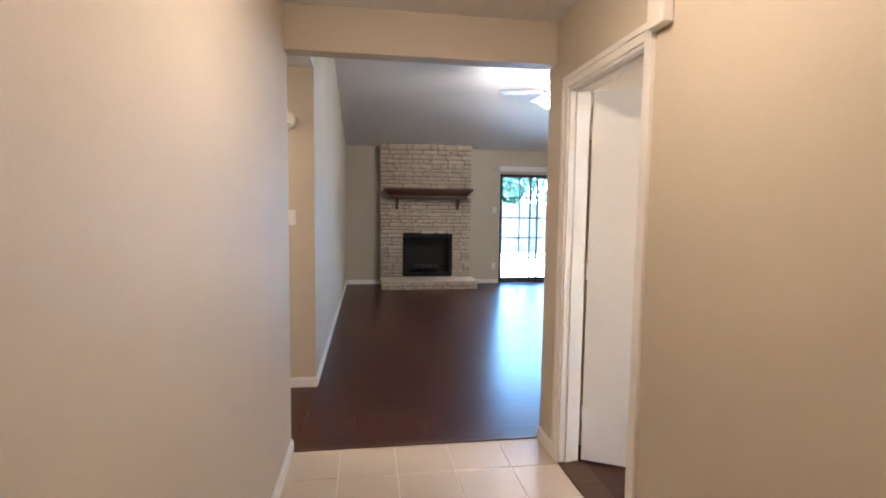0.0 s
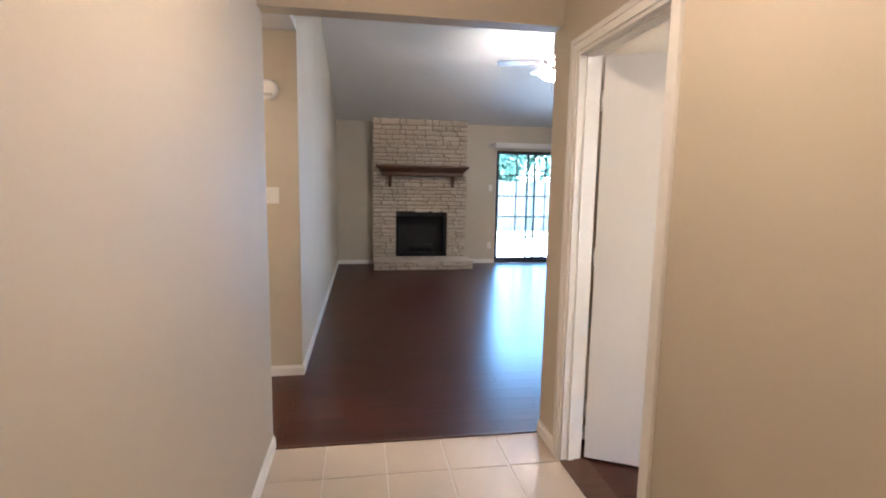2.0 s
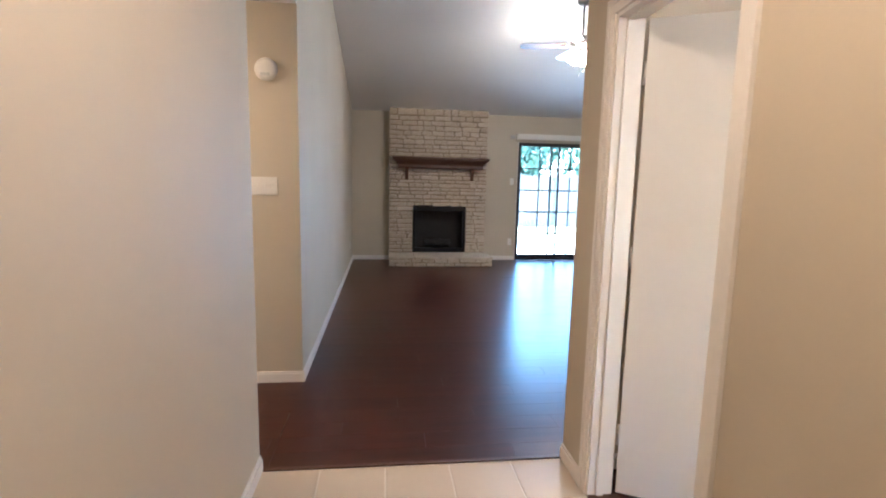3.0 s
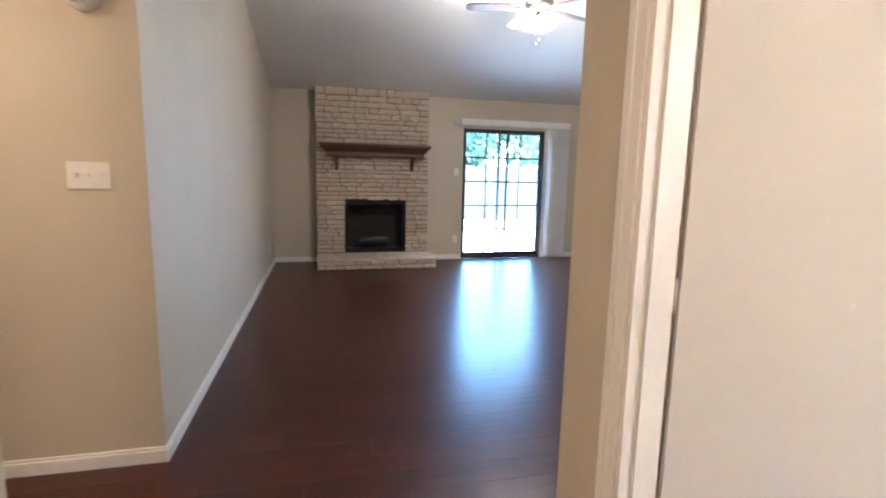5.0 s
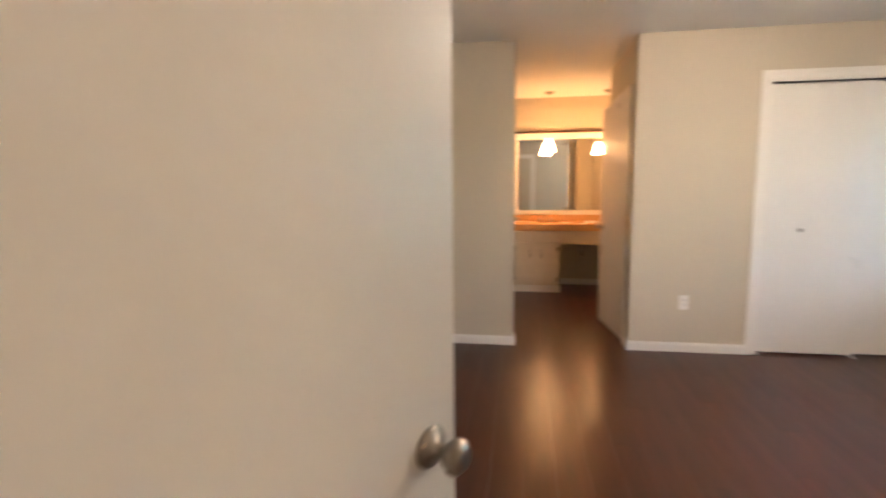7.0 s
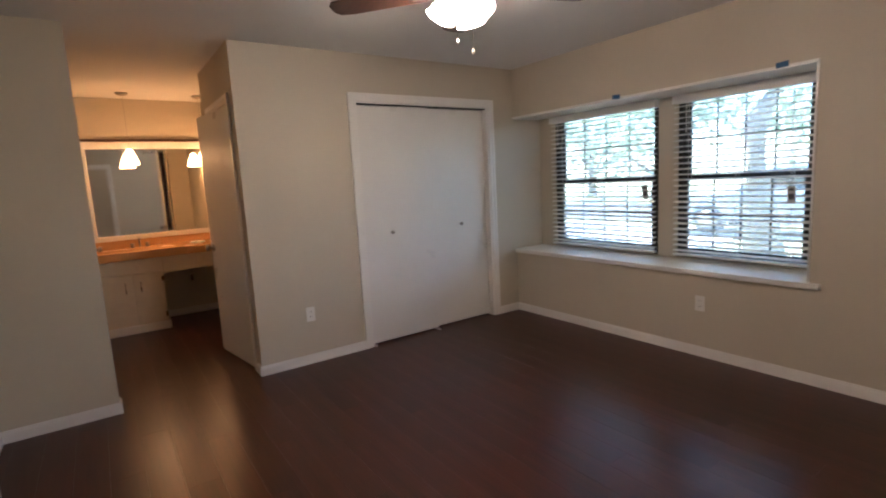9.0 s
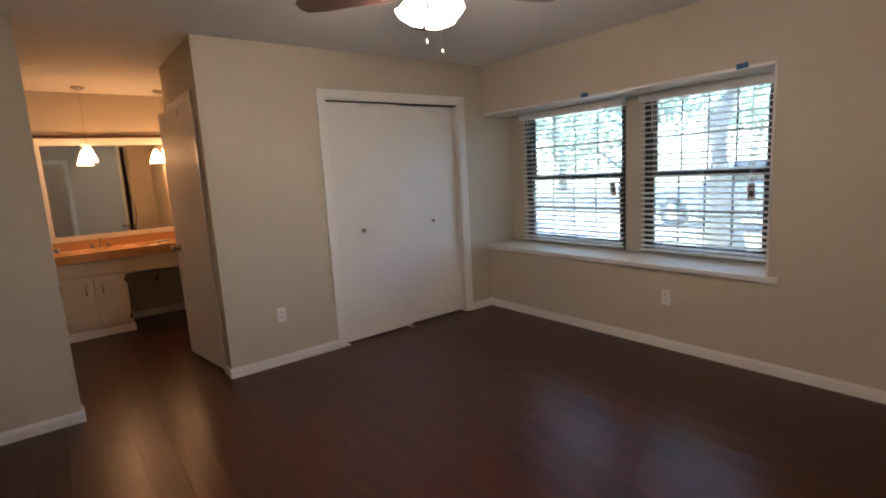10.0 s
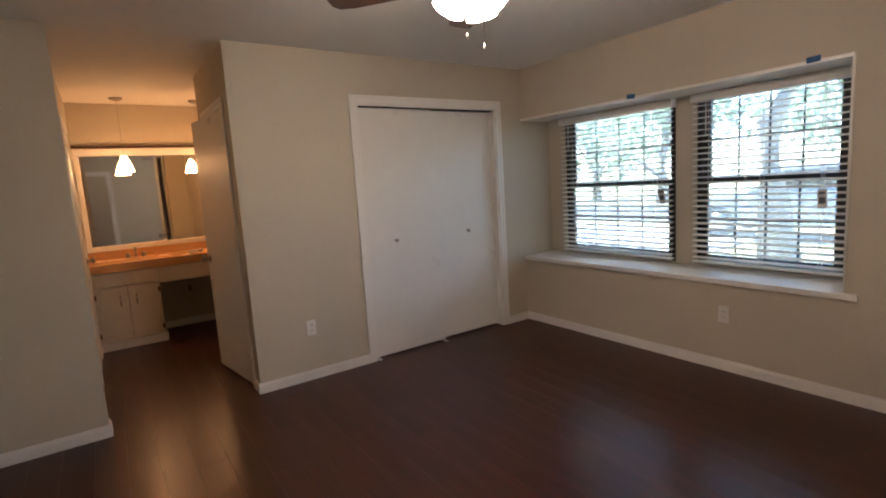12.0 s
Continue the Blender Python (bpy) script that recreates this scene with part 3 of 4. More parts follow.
prof = [(0.185, 0.155), (0.175, 0.135), (0.14, 0.11), (0.11, 0.075), (0.10, 0.06), (0.10, 0.02), (0.092, 0.0)]
cols = []
for d, z in prof:
    ins = 0.19 - d
    cols.append([bm.verts.new((MX0 + ins, 0, z)), bm.verts.new((MX0 + ins, -d, z)), bm.verts.new((MX1 - ins, -d, z)), bm.verts.new((MX1 - ins, 0, z))])
for a, b in zip(cols, cols[1:]):
    for i in range(3):
        bm.faces.new((a[i], a[i + 1], b[i + 1], b[i]))
bm.faces.new(cols[0])
bm.faces.new(list(reversed(cols[-1])))
bmesh.ops.recalc_face_normals(bm, faces=bm.faces)
part("crown_moulding", bm, M_WOOD, mantel, "dark-stained crown moulding under the shelf")
for cx in (0.945, 2.055):
    bm = extrude_outline([(0, 0.0), (-0.10, 0.0), (-0.10, -0.035), (-0.075, -0.07), (-0.045, -0.10), (-0.035, -0.15), (-0.02, -0.19), (0, -0.19)], 0.055, 0.004)
    part("corbel", moved(bm, Matrix.Translation((cx + 0.0275, 0, 0)) @ pose(0, 0, 0, 0, 0, 90)), M_WOOD, mantel)

# ---------------------------------------------------------------- patio door
slider = empty("patio_door", "closed dark bronze sliding glass patio door with grid bars", "patio door", kind="structure", at=Matrix.Translation((SX0, FAR + 0.05, 0)))
SW = SX1 - SX0
part("outer_frame", boxes((0, 0.024, -0.04, 0.07, 0.0, SZ), (SW - 0.024, SW, -0.04, 0.07, 0, SZ), (0.024, SW - 0.024, -0.04, 0.07, SZ - 0.03, SZ), (0.024, SW - 0.024, -0.04, 0.07, 0, 0.045)), M_BRONZE, slider)
part("inner_trim", boxes((-0.012, 0.0, -0.055, -0.04, 0.0, SZ + 0.01), (SW, SW + 0.03, -0.055, -0.04, 0.0, SZ + 0.01)), M_TRIM, slider, "narrow white edge trim")
for nm, a, b, y in (("sliding_panel", 0.024, 0.775, -0.028), ("fixed_panel", 0.61, SW - 0.024, 0.022)):
    p = part(nm, boxes((a, a + 0.036, y, y + 0.032, 0.045, SZ - 0.03), (b - 0.036, b, y, y + 0.032, 0.045, SZ - 0.03), (a + 0.036, b - 0.036, y, y + 0.032, SZ - 0.06, SZ - 0.03), (a + 0.036, b - 0.036, y, y + 0.032, 0.045, 0.10), bevel=0.002), M_BRONZE, slider)
    g = part("pane", boxes((a + 0.036, b - 0.036, y + 0.013, y + 0.019, 0.10, SZ - 0.06)), M_GLASS, p)
    g.visible_shadow = False
    for k in range(1, 5):
        z = 0.10 + (SZ - 0.16) * k / 5
        part("muntin", boxes((a + 0.036, b - 0.036, y + 0.008, y + 0.012, z - 0.013, z + 0.013)), M_BRONZE, p)
    m = (a + b) / 2 
    part("muntin", boxes((m - 0.012, m + 0.012, y + 0.0035, y + 0.0075, 0.10, SZ - 0.06)), M_BRONZE, p)
    if nm == "sliding_panel":
        part("pull_handle", tube([(a + 0.015, y, 0.88), (a + 0.015, y - 0.04, 0.9), (a + 0.015, y - 0.04, 1.08), (a + 0.015, y, 1.1)], 0.011, 8), M_BLACK, p, "black door pull")
        part("lock", boxes((b - 0.036, b - 0.01, y - 0.015, y, 0.98, 1.06), bevel=0.003), M_BLACK, p, "black lock lever")
valance = empty("blind_valance", "white vertical blind headrail valance above the patio door", "blind valance", at=Matrix.Translation((2.86, FAR, 2.125)))
part("front_board", boxes((0, 1.84, -0.10, -0.09, 0, 0.095), bevel=0.002), M_PLASTIC, valance)
part("top_board", boxes((0, 1.84, -0.09, -0.002, 0.083, 0.095)), M_PLASTIC, valance)
part("end_board", boxes((0, 0.01, -0.09, -0.002, 0, 0.083)), M_PLASTIC, valance)
part("end_board", boxes((1.83, 1.84, -0.09, -0.002, 0, 0.083)), M_PLASTIC, valance)
single("curtain_bracket", boxes((2.755, 2.84, FAR - 0.03, FAR - 0.002, 2.14, 2.20), bevel=0.006), M_TAG, "small grey bracket on the wall beside the valance", "bracket")
stack = empty("vertical_blind", "white vertical blind slats stacked beside the patio door", "blind", at=Matrix.Translation((4.36, FAR - 0.055, 0.05)))
me = None
for k in range(11):
    if me is None:
        bm = bmesh.new()
        g = [[bm.verts.new((s * 0.003 + 0.004 * math.sin(math.pi * i / 4), -0.04 + 0.08 * i / 4, z)) for i in range(5)] for s in (0, 1) for z in (0.0, 2.07)]
        for i in range(4):
            bm.faces.new((g[0][i], g[0][i + 1], g[1][i + 1], g[1][i]))
            bm.faces.new((g[2][i + 1], g[2][i], g[3][i], g[3][i + 1]))
            for a, b in ((0, 2), (3, 1)):
                bm.faces.new((g[a][i], g[b][i], g[b][i + 1], g[a][i + 1]))
        me = mesh_of("slat", bm, M_BLIND)
    s = new("slat", me)
    s.parent = stack
    s.matrix_basis = Matrix.Translation((k * 0.031, 0, 0)) @ pose(0, 0, 0, 0, 0, 38 + (k % 3) * 5)

# ---------------------------------------------------------------- bedroom windows with blinds
sill = structure("window_sill", boxes((RX0 - 0.06, BX - 0.002, BY - 0.002, BY + 0.03, SILL - 0.038, SILL), (RX0 + 0.002, BX - 0.002, RY + 0.002, BY - 0.002, SILL - 0.034, SILL), bevel=0.004), M_TRIM, "deep white painted window ledge", "window sill")
structure("trim_soffit", boxes((RX0 + 0.002, BX - 0.002, RY + 0.03, BY + 0.012, SOFFIT - 0.022, SOFFIT - 0.002), bevel=0.002), M_TRIM, "white painted board lining the window recess head", "trim")
structure("trim_recess_side", boxes((RX0 + 0.002, RX0 + 0.014, RY + 0.03, BY + 0.004, SILL + 0.002, SOFFIT - 0.024)), M_TRIM, "white painted board lining the recess end", "trim")


def window_unit(name, x0, x1, z0, z1, tag_x, tag_z):
    w, h = x1 - x0, z1 - z0
    o = empty(name, "dark bronze double-hung window with grid bars", "window", kind="structure", at=Matrix.Translation((x0, RY, z0)))
    y0 = -0.10
    part("frame", boxes((0, 0.035, y0, -0.01, 0, h), (w - 0.035, w, y0, -0.01, 0, h), (0.035, w - 0.035, y0, -0.01, h - 0.012, h), (0.035, w - 0.035, y0, -0.01, 0, 0.03)), M_BRONZE, o)
    for nm, a, b, y in (("lower_sash", 0.035, h * 0.5 + 0.02, -0.05), ("upper_sash", h * 0.5 - 0.02, h - 0.012, -0.085)):
        s = part(nm, boxes((0.035, 0.075, y, y + 0.03, a, b), (w - 0.075, w - 0.035, y, y + 0.03, a, b), (0.075, w - 0.075, y, y + 0.03, b - 0.04, b), (0.075, w - 0.075, y, y + 0.03, a, a + 0.04), bevel=0.002), M_BRONZE, o)
        g = part("pane", boxes((0.075, w - 0.075, y + 0.012, y + 0.017, a + 0.04, b - 0.04)), M_GLARE_GLASS, s)
        g.visible_shadow = False
        for k in (1, 2, 3):
            x = 0.075 + (w - 0.15) * k / 4
            part("muntin", boxes((x - 0.006, x + 0.006, y + 0.018, y + 0.023, a + 0.04, b - 0.04)), M_BRONZE, s)
        m = (a + b) / 2
        part("muntin", boxes((0.075, w - 0.075, y + 0.0235, y + 0.0275, m - 0.006, m + 0.006)), M_BRONZE, s)
    # blind in front of the opening
    bl = empty("window_blind", "white horizontal blind with open slats hung in the recess", "window blind", "bedroom window blinds", at=Matrix.Translation((x0 - 0.01, RY + 0.045, z0)))
    bw = w + 0.02
    part("headrail", boxes((0, bw, -0.03, 0.036, h - 0.062, h + 0.0), bevel=0.003), M_BLIND, bl)
    part("bottom_rail", boxes((0.01, bw - 0.01, -0.026, 0.026, 0.02, 0.036), bevel=0.004), M_BLIND, bl)
    bm = bmesh.new()
    n = 5
    rows = [[bm.verts.new((x, -0.024 + 0.048 * i / (n - 1), 0.004 * math.sin(math.pi * i / (n - 1)) + dz)) for i in range(n)] for dz in (0, 0.0028) for x in (0.01, bw - 0.01)]
    for i in range(n - 1):
        bm.faces.new((rows[0][i + 1], rows[0][i], rows[1][i], rows[1][i + 1]))
        bm.faces.new((rows[2][i], rows[2][i + 1], rows[3][i + 1], rows[3][i]))
        bm.faces.new((rows[0][i], rows[0][i + 1], rows[2][i + 1], rows[2][i]))
        bm.faces.new((rows[1][i + 1], rows[1][i], rows[3][i], rows[3][i + 1]))
    bm.faces.new((rows[0][0], rows[2][0], rows[3][0], rows[1][0]))
    bm.faces.new((rows[0][-1], rows[1][-1], rows[3][-1], rows[2][-1]))
    me = mesh_of("slat", bm, M_BLIND)
    pitch = 0.044
    for k in range(int((h - 0.1) / pitch)):
        s = new("slat", me)
        s.parent = bl
        s.matrix_basis = Matrix.Translation((0, 0, 0.06 + k * pitch)) @ pose(0, 0, 0, -11 + rng.uniform(-1.5, 1.5), rng.uniform(-0.12, 0.12), 0)
    for fx in (0.14, 0.5, 0.86):
        part("ladder_cord", boxes((bw * fx - 0.0015, bw * fx + 0.0015, 0.0285, 0.0305, 0.03, h - 0.045), (bw * fx - 0.0015, bw * fx + 0.0015, -0.0305, -0.0285, 0.03, h - 0.045)), M_BLIND, bl)
    part("tilt_wand", tube([(bw - 0.12, 0.036, h - 0.06), (bw - 0.12, 0.038, h - 0.30)], 0.004, 6), M_PLASTIC, bl, "clear plastic tilt wand")
    t = part("warning_tag", moved(boxes((-0.026, 0.026, 0, 0.002, -0.06, 0.06)), Matrix.Translation((tag_x - x0, 0.038, tag_z - z0)) @ pose(0, 0, 0, 0, 8 if tag_x > 4.1 else 2, 0)), M_TAG, bl, "grey paper warning tag on the cord")
    part("tag_print", moved(boxes((-0.018, 0.018, 0.0025, 0.0035, 0.03, 0.045), (-0.018, 0.018, 0.0025, 0.0035, -0.03, 0.01)), Matrix.Translation((tag_x - x0, 0.038, tag_z - z0)) @ pose(0, 0, 0, 0, 8 if tag_x > 4.1 else 2, 0)), M_INK, t, "dark illegible print bars")
    part("cord", tube([(tag_x - x0, 0.037, tag_z - z0 + 0.06), (tag_x - x0 + 0.004, 0.036, h - 0.05)], 0.0015, 5), M_BLIND, bl)
    return o


window_unit("window_1", WIN[0][0], WIN[0][1], 0.66, SOFFIT - 0.026, 4.27, 1.20)
window_unit("window_2", WIN[1][0], WIN[1][1], 0.66, SOFFIT - 0.026, 3.185, 1.17)
for tx, turn in ((4.32, -4), (3.14, 3)):
    bm = boxes((-0.035, 0.035, 0, 0.0015, -0.012, 0.022))
    single("tape_piece", bm, M_TAPE, "strip of blue painter's tape stuck over the recess edge", "tape", "blue tape pieces", at=Matrix.Translation((tx, BY + 0.013, SOFFIT - 0.004)) @ pose(0, 0, 0, 0, turn, 0))

# ---------------------------------------------------------------- ceiling fans


def ceiling_fan(name, x, y, z_ceiling, drop, first, label, glow, blade_len=0.48, start=0.17, sag=0.0):
    """Fan with five blades, a light kit of three shades and two pull chains; z is measured down from the ceiling."""
    f = empty(name, label, "ceiling fan", at=Matrix.Translation((x, y, z_ceiling)))
    part("canopy", lathe([(0.0, 0.0), (0.07, 0.0), (0.068, -0.03), (0.04, -0.055), (0.014, -0.06), (0.0, -0.06)], 24), M_NICKEL, f, "brushed nickel ceiling canopy")
    if drop > 0.1:
        part("downrod", tube([(0, 0, -0.05), (0, 0, -drop)], 0.011, 10), M_NICKEL, f)
    m = part("motor_housing", lathe([(0.0, -drop + 0.01), (0.05, -drop + 0.005), (0.105, -drop - 0.02), (0.125, -drop - 0.05), (0.12, -drop - 0.09), (0.075, -drop - 0.115), (0.055, -drop - 0.14), (0.0, -drop - 0.142)], 28), M_NICKEL, f, "brushed nickel motor housing")
    zb = -drop - 0.105 - sag
    for k in range(5):
        a = radians(first + 72 * k)
        turn = Matrix.Rotation(a, 4, "Z")
        arm = part("blade_arm", moved(boxes((0.10 - sag * 1.3, start + 0.06, -0.018, 0.018, zb - 0.004, zb + 0.004), bevel=0.002), turn), M_NICKEL, f)
        w0, w1 = 0.05, 0.066
        pts = [(start, -w0), (start + 0.04, -w0 - 0.004), (start + blade_len * 0.8, -w1), (start + blade_len * 0.95, -w1 * 0.86), (start + blade_len, -w1 * 0.4),
               (start + blade_len, w1 * 0.4), (start + blade_len * 0.95, w1 * 0.86), (start + blade_len * 0.8, w1), (start + 0.04, w0 + 0.004), (start, w0)]
        bm = extrude_outline(pts, 0.006, 0.0015)
        bm = moved(bm, turn @ Matrix.Translation((0, 0, zb + 0.012)) @ Matrix.Rotation(radians(11), 4, "X") @ Matrix.Rotation(radians(90), 4, "X"))
        part("blade", bm, M_BLADE, f, "dark walnut fan blade")
    zk = -drop - 0.14
    kit = part("light_kit", lathe([(0.0, zk), (0.045, zk), (0.062, zk - 0.02), (0.05, zk - 0.045), (0.02, zk - 0.055), (0.0, zk - 0.056)], 24), M_NICKEL, f, "nickel light kit fitter")
    for k in range(3):
        a = radians(first + 24 + 120 * k)
        m4 = Matrix.Rotation(a, 4, "Z") @ Matrix.Translation((0.05, 0, zk - 0.02)) @ Matrix.Rotation(radians(-30), 4, "Y")
        part("shade", moved(lathe([(0.0, 0.0), (0.022, 0.0), (0.028, -0.02), (0.045, -0.05), (0.053, -0.08), (0.057, -0.10), (0.066, -0.112), (0.062, -0.112), (0.052, -0.09), (0.0, -0.075)], 24, 0.05, 6), m4), glow, kit, "glowing frosted white glass shade")
    for dx, l in ((-0.028, 0.20), (0.026, 0.15)):
        c = part("pull_chain", tube([(dx, dx * 0.8, zk - 0.05), (dx, dx * 0.8, zk - 0.05 - l)], 0.0022, 6), M_NICKEL, kit)
        part("chain_fob", moved(lathe([(0.0, 0), (0.003, -0.002), (0.0055, -0.016), (0.005, -0.022), (0.0, -0.026)], 12), Matrix.Translation((dx, dx * 0.8, zk - 0.05 - l))), M_NICKEL, c, "small pull fob")
    return f


ceiling_fan("ceiling_fan", 3.58, -2.17, CEIL, 0.085, 40, "flush-mounted bedroom ceiling fan with dark blades and lit shades", M_SHADE_BED, blade_len=0.46, sag=0.045)
ceiling_fan("ceiling_fan", 2.64, 3.0, vault(3.0), vault(3.0) - 2.92, 20, "living room ceiling fan on a downrod with lit shades", M_SHADE)

# ---------------------------------------------------------------- vanity nook
VX = 7.65
vanity = empty("vanity_cabinet", "worn cream painted vanity base cabinet with two doors", "cabinet", at=Matrix.Translation((VX, -0.667, 0)) @ pose(0, 0, 0, 0, 0, -90))
part("carcass", boxes((0, 0.565, 0.012, 0.535, 0.085, 0.765)), M_CABINET, vanity)
part("toe_board", boxes((0, 0.58, 0.0, 0.012, 0.0, 0.085), (0.565, 0.58, 0.012, 0.5, 0.0, 0.085), bevel=0.002), M_TRIM, vanity, "white toe board")
part("drawer_front", boxes((0.012, 0.553, -0.006, 0.012, 0.63, 0.755), bevel=0.003), M_CABINET, vanity)
for a, b, hx in ((0.012, 0.277, 0.215), (0.288, 0.553, 0.35)):
    d = part("door", boxes((a, b, -0.006, 0.012, 0.10, 0.615), bevel=0.003), M_CABINET, vanity)
    part("handle", tube([(hx, -0.006, 0.53), (hx, -0.028, 0.525), (hx, -0.03, 0.48), (hx, -0.028, 0.435), (hx, -0.006, 0.43)], 0.005, 8), M_BRASS, d, "aged brass drop handle")
    for z in (0.16, 0.54):
        hx2 = a + 0.002 if a < 0.1 else b - 0.002
        part("hinge", boxes((hx2 - 0.012, hx2 + 0.012, -0.010, -0.0065, z - 0.025, z + 0.025)), M_BRASS, d, "aged brass cabinet hinge")
apron = single("vanity_apron", boxes((VX + 0.005, VX + 0.025, -1.865, -1.236, 0.60, 0.765), bevel=0.002), M_CABINET, "cream painted apron drawer over the knee space", "drawer")
counter = empty("vanity_counter", "tan laminate vanity counter with backsplash", "countertop", at=Matrix.Translation((VX, -0.667, 0.765)))
part("top", boxes((-0.03, 0.548, -1.201, 0.0, 0.0, 0.085), bevel=0.006), M_COUNTER, counter)
part("backsplash", boxes((0.525, 0.548, -1.201, 0.0, 0.0855, 0.165), bevel=0.003), M_COUNTER, counter)
single("soap_dish", lathe([(0.0, 0.004), (0.03, 0.0), (0.05, 0.002), (0.065, 0.018), (0.06, 0.02), (0.045, 0.008), (0.0, 0.008)], 20), M_PLASTIC, "small cream soap dish on the vanity counter", "soap dish",
       at=Matrix.Translation((7.86, -1.62, 0.85)) @ Matrix.Diagonal((0.8, 1.2, 1, 1)))
sink = empty("sink_faucet", "small chrome faucet on the vanity counter", "faucet", at=Matrix.Translation((8.08, -1.08, 0.85)))
part("spout", tube([(0, 0, 0), (0, 0, 0.07), (-0.03, 0, 0.1), (-0.1, 0, 0.09)], 0.011, 10), M_NICKEL, sink)
for s in (-0.07, 0.07):
    part("tap_handle", moved(lathe([(0.0, 0), (0.02, 0), (0.018, 0.03), (0.024, 0.045), (0.0, 0.05)], 14), Matrix.Translation((0, s, 0))), M_NICKEL, sink)
mirror = empty("vanity_mirror", "wide wall mirror in a cream painted frame above the vanity", "mirror", at=Matrix.Translation((8.198, 0, 0)))
part("mirror_glass", boxes((-0.012, -0.004, -1.82, -0.715, 0.985, 1.91)), M_MIRROR, mirror)
part("frame_rail", boxes((-0.03, -0.002, -1.866, -0.669, 1.91, 1.985), bevel=0.004), M_TRIM, mirror)
part("frame_rail", boxes((-0.03, -0.002, -1.866, -0.669, 0.932, 0.985), bevel=0.004), M_TRIM, mirror)
part("frame_stile", boxes((-0.028, -0.002, -0.715, -0.669, 0.985, 1.91), bevel=0.004), M_TRIM, mirror)
part("frame_stile", boxes((-0.028, -0.002, -1.866, -1.82, 0.985, 1.91), bevel=0.004), M_TRIM, mirror)
structure("trim_mirror_ledge", boxes((8.15, 8.198, -1.868, -0.667, 1.992, 2.012), bevel=0.003), M_WOOD, "thin dark wooden ledge above the mirror", "trim")
for py in (-1.09, -1.785):
    p = empty("pendant_lamp", "lit frosted glass pendant lamp hanging over the vanity", "pendant lamp", "vanity pendants", at=Matrix.Translation((7.83, py, CEIL)))
    part("canopy", lathe([(0.0, 0.0), (0.06, 0.0), (0.055, -0.015), (0.02, -0.03), (0.0, -0.032)], 20), M_NICKEL, p, "nickel ceiling canopy")
    part("stem", tube([(0, 0, -0.03), (0, 0, -0.57)], 0.002, 8), M_NICKEL, p)
    part("shade", lathe([(0.0, -0.56), (0.022, -0.56), (0.035, -0.59), (0.055, -0.64), (0.07, -0.69), (0.078, -0.715), (0.074, -0.715), (0.06, -0.67), (0.0, -0.6)], 24, 0.04, 6), M_PENDANT, p, "glowing frosted glass shade")
single("pipe_stub", tube([(8.19, -1.55, 0.45), (8.1, -1.55, 0.45), (8.1, -1.55, 0.40)], 0.014, 8), M_BRASS, "short dark pipe stub in the knee space", "pipe")

# ---------------------------------------------------------------- small wall fittings


def wall_plate(name, at, label, category, slots=1, duplex=False):
    w = 0.07 + 0.046 * (slots - 1)
    o = empty(name, label, category, at=at)
    part("plate", boxes((-w / 2, w / 2, -0.007, 0, -0.0575, 0.0575), bevel=0.003), M_PLASTIC, o)
    for k in range(slots):
        x = (k - (slots - 1) / 2) * 0.046
        if duplex:
            for z in (-0.02, 0.02):
                s = part("socket", boxes((x - 0.016, x + 0.016, -0.0095, -0.0072, z - 0.013, z + 0.013), bevel=0.001), M_PLASTIC, o)
                part("slot", boxes((x - 0.008, x - 0.005, -0.0105, -0.0097, z - 0.005, z + 0.006), (x + 0.005, x + 0.008, -0.0105, -0.0097, z - 0.005, z + 0.006)), M_INK, s, "dark socket slots")
        else:
            part("toggle", boxes((x - 0.005, x + 0.005, -0.018, -0.0072, -0.006, 0.012), bevel=0.001), M_PLASTIC, o)
    return o


wall_plate("outlet", Matrix.Translation((BX - 0.001, -2.03, 0.40)) @ pose(0, 0, 0, 0, 0, -90), "white duplex outlet low on the greige bedroom wall", "outlet", duplex=True)
wall_plate("outlet", Matrix.Translation((3.62, BY + 0.001, 0.40)) @ pose(0, 0, 0, 0, 0, 180), "white duplex outlet under the bedroom windows", "outlet", duplex=True)
wall_plate("outlet", Matrix.Translation((2.81, FAR - 0.001, 0.33)), "white duplex outlet beside the patio door", "outlet", duplex=True)
wall_plate("outlet", Matrix.Translation((4.95, FAR - 0.001, 0.36)), "white duplex outlet beyond the stacked blinds", "outlet", duplex=True)
wall_plate("outlet", Matrix.Translation((LEFT + 0.001, 5.7, 0.33)) @ pose(0, 0, 0, 0, 0, 90), "white duplex outlet on the long living room wall", "outlet", duplex=True)
wall_plate("light_switch", Matrix.Translation((2.81, FAR - 0.001, 1.40)), "white light switch beside the patio door", "light switch")
wall_plate("light_switch", Matrix.Translation((-0.19, NIB - 0.001, 1.32)), "white triple light switch on the tan wall end", "light switch", slots=3)
det = empty("smoke_alarm", "round white alarm with a small dark window on the tan wall", "smoke alarm", at=Matrix.Translation((-0.16, NIB - 0.001, 2.04)) @ pose(0, 0, 0, 90, 0, 0))
part("body", lathe([(0.0, 0.0), (0.068, 0.0), (0.07, 0.012), (0.062, 0.032), (0.045, 0.04), (0.0, 0.042)], 28), M_PLASTIC, det)
part("grille", boxes((-0.028, 0.028, -0.045, -0.025, 0.036, 0.0425)), M_TAG, det, "dark grille window")
chime = empty("door_chime", "small white box high on the hall wall", "door chime", at=Matrix.Translation((W - 0.001, -1.15, 2.05)) @ pose(0, 0, 0, 0, 0, -90))
part("cover", boxes((-0.05, 0.05, -0.045, 0, 0, 0.20), bevel=0.006), M_PLASTIC, chime)
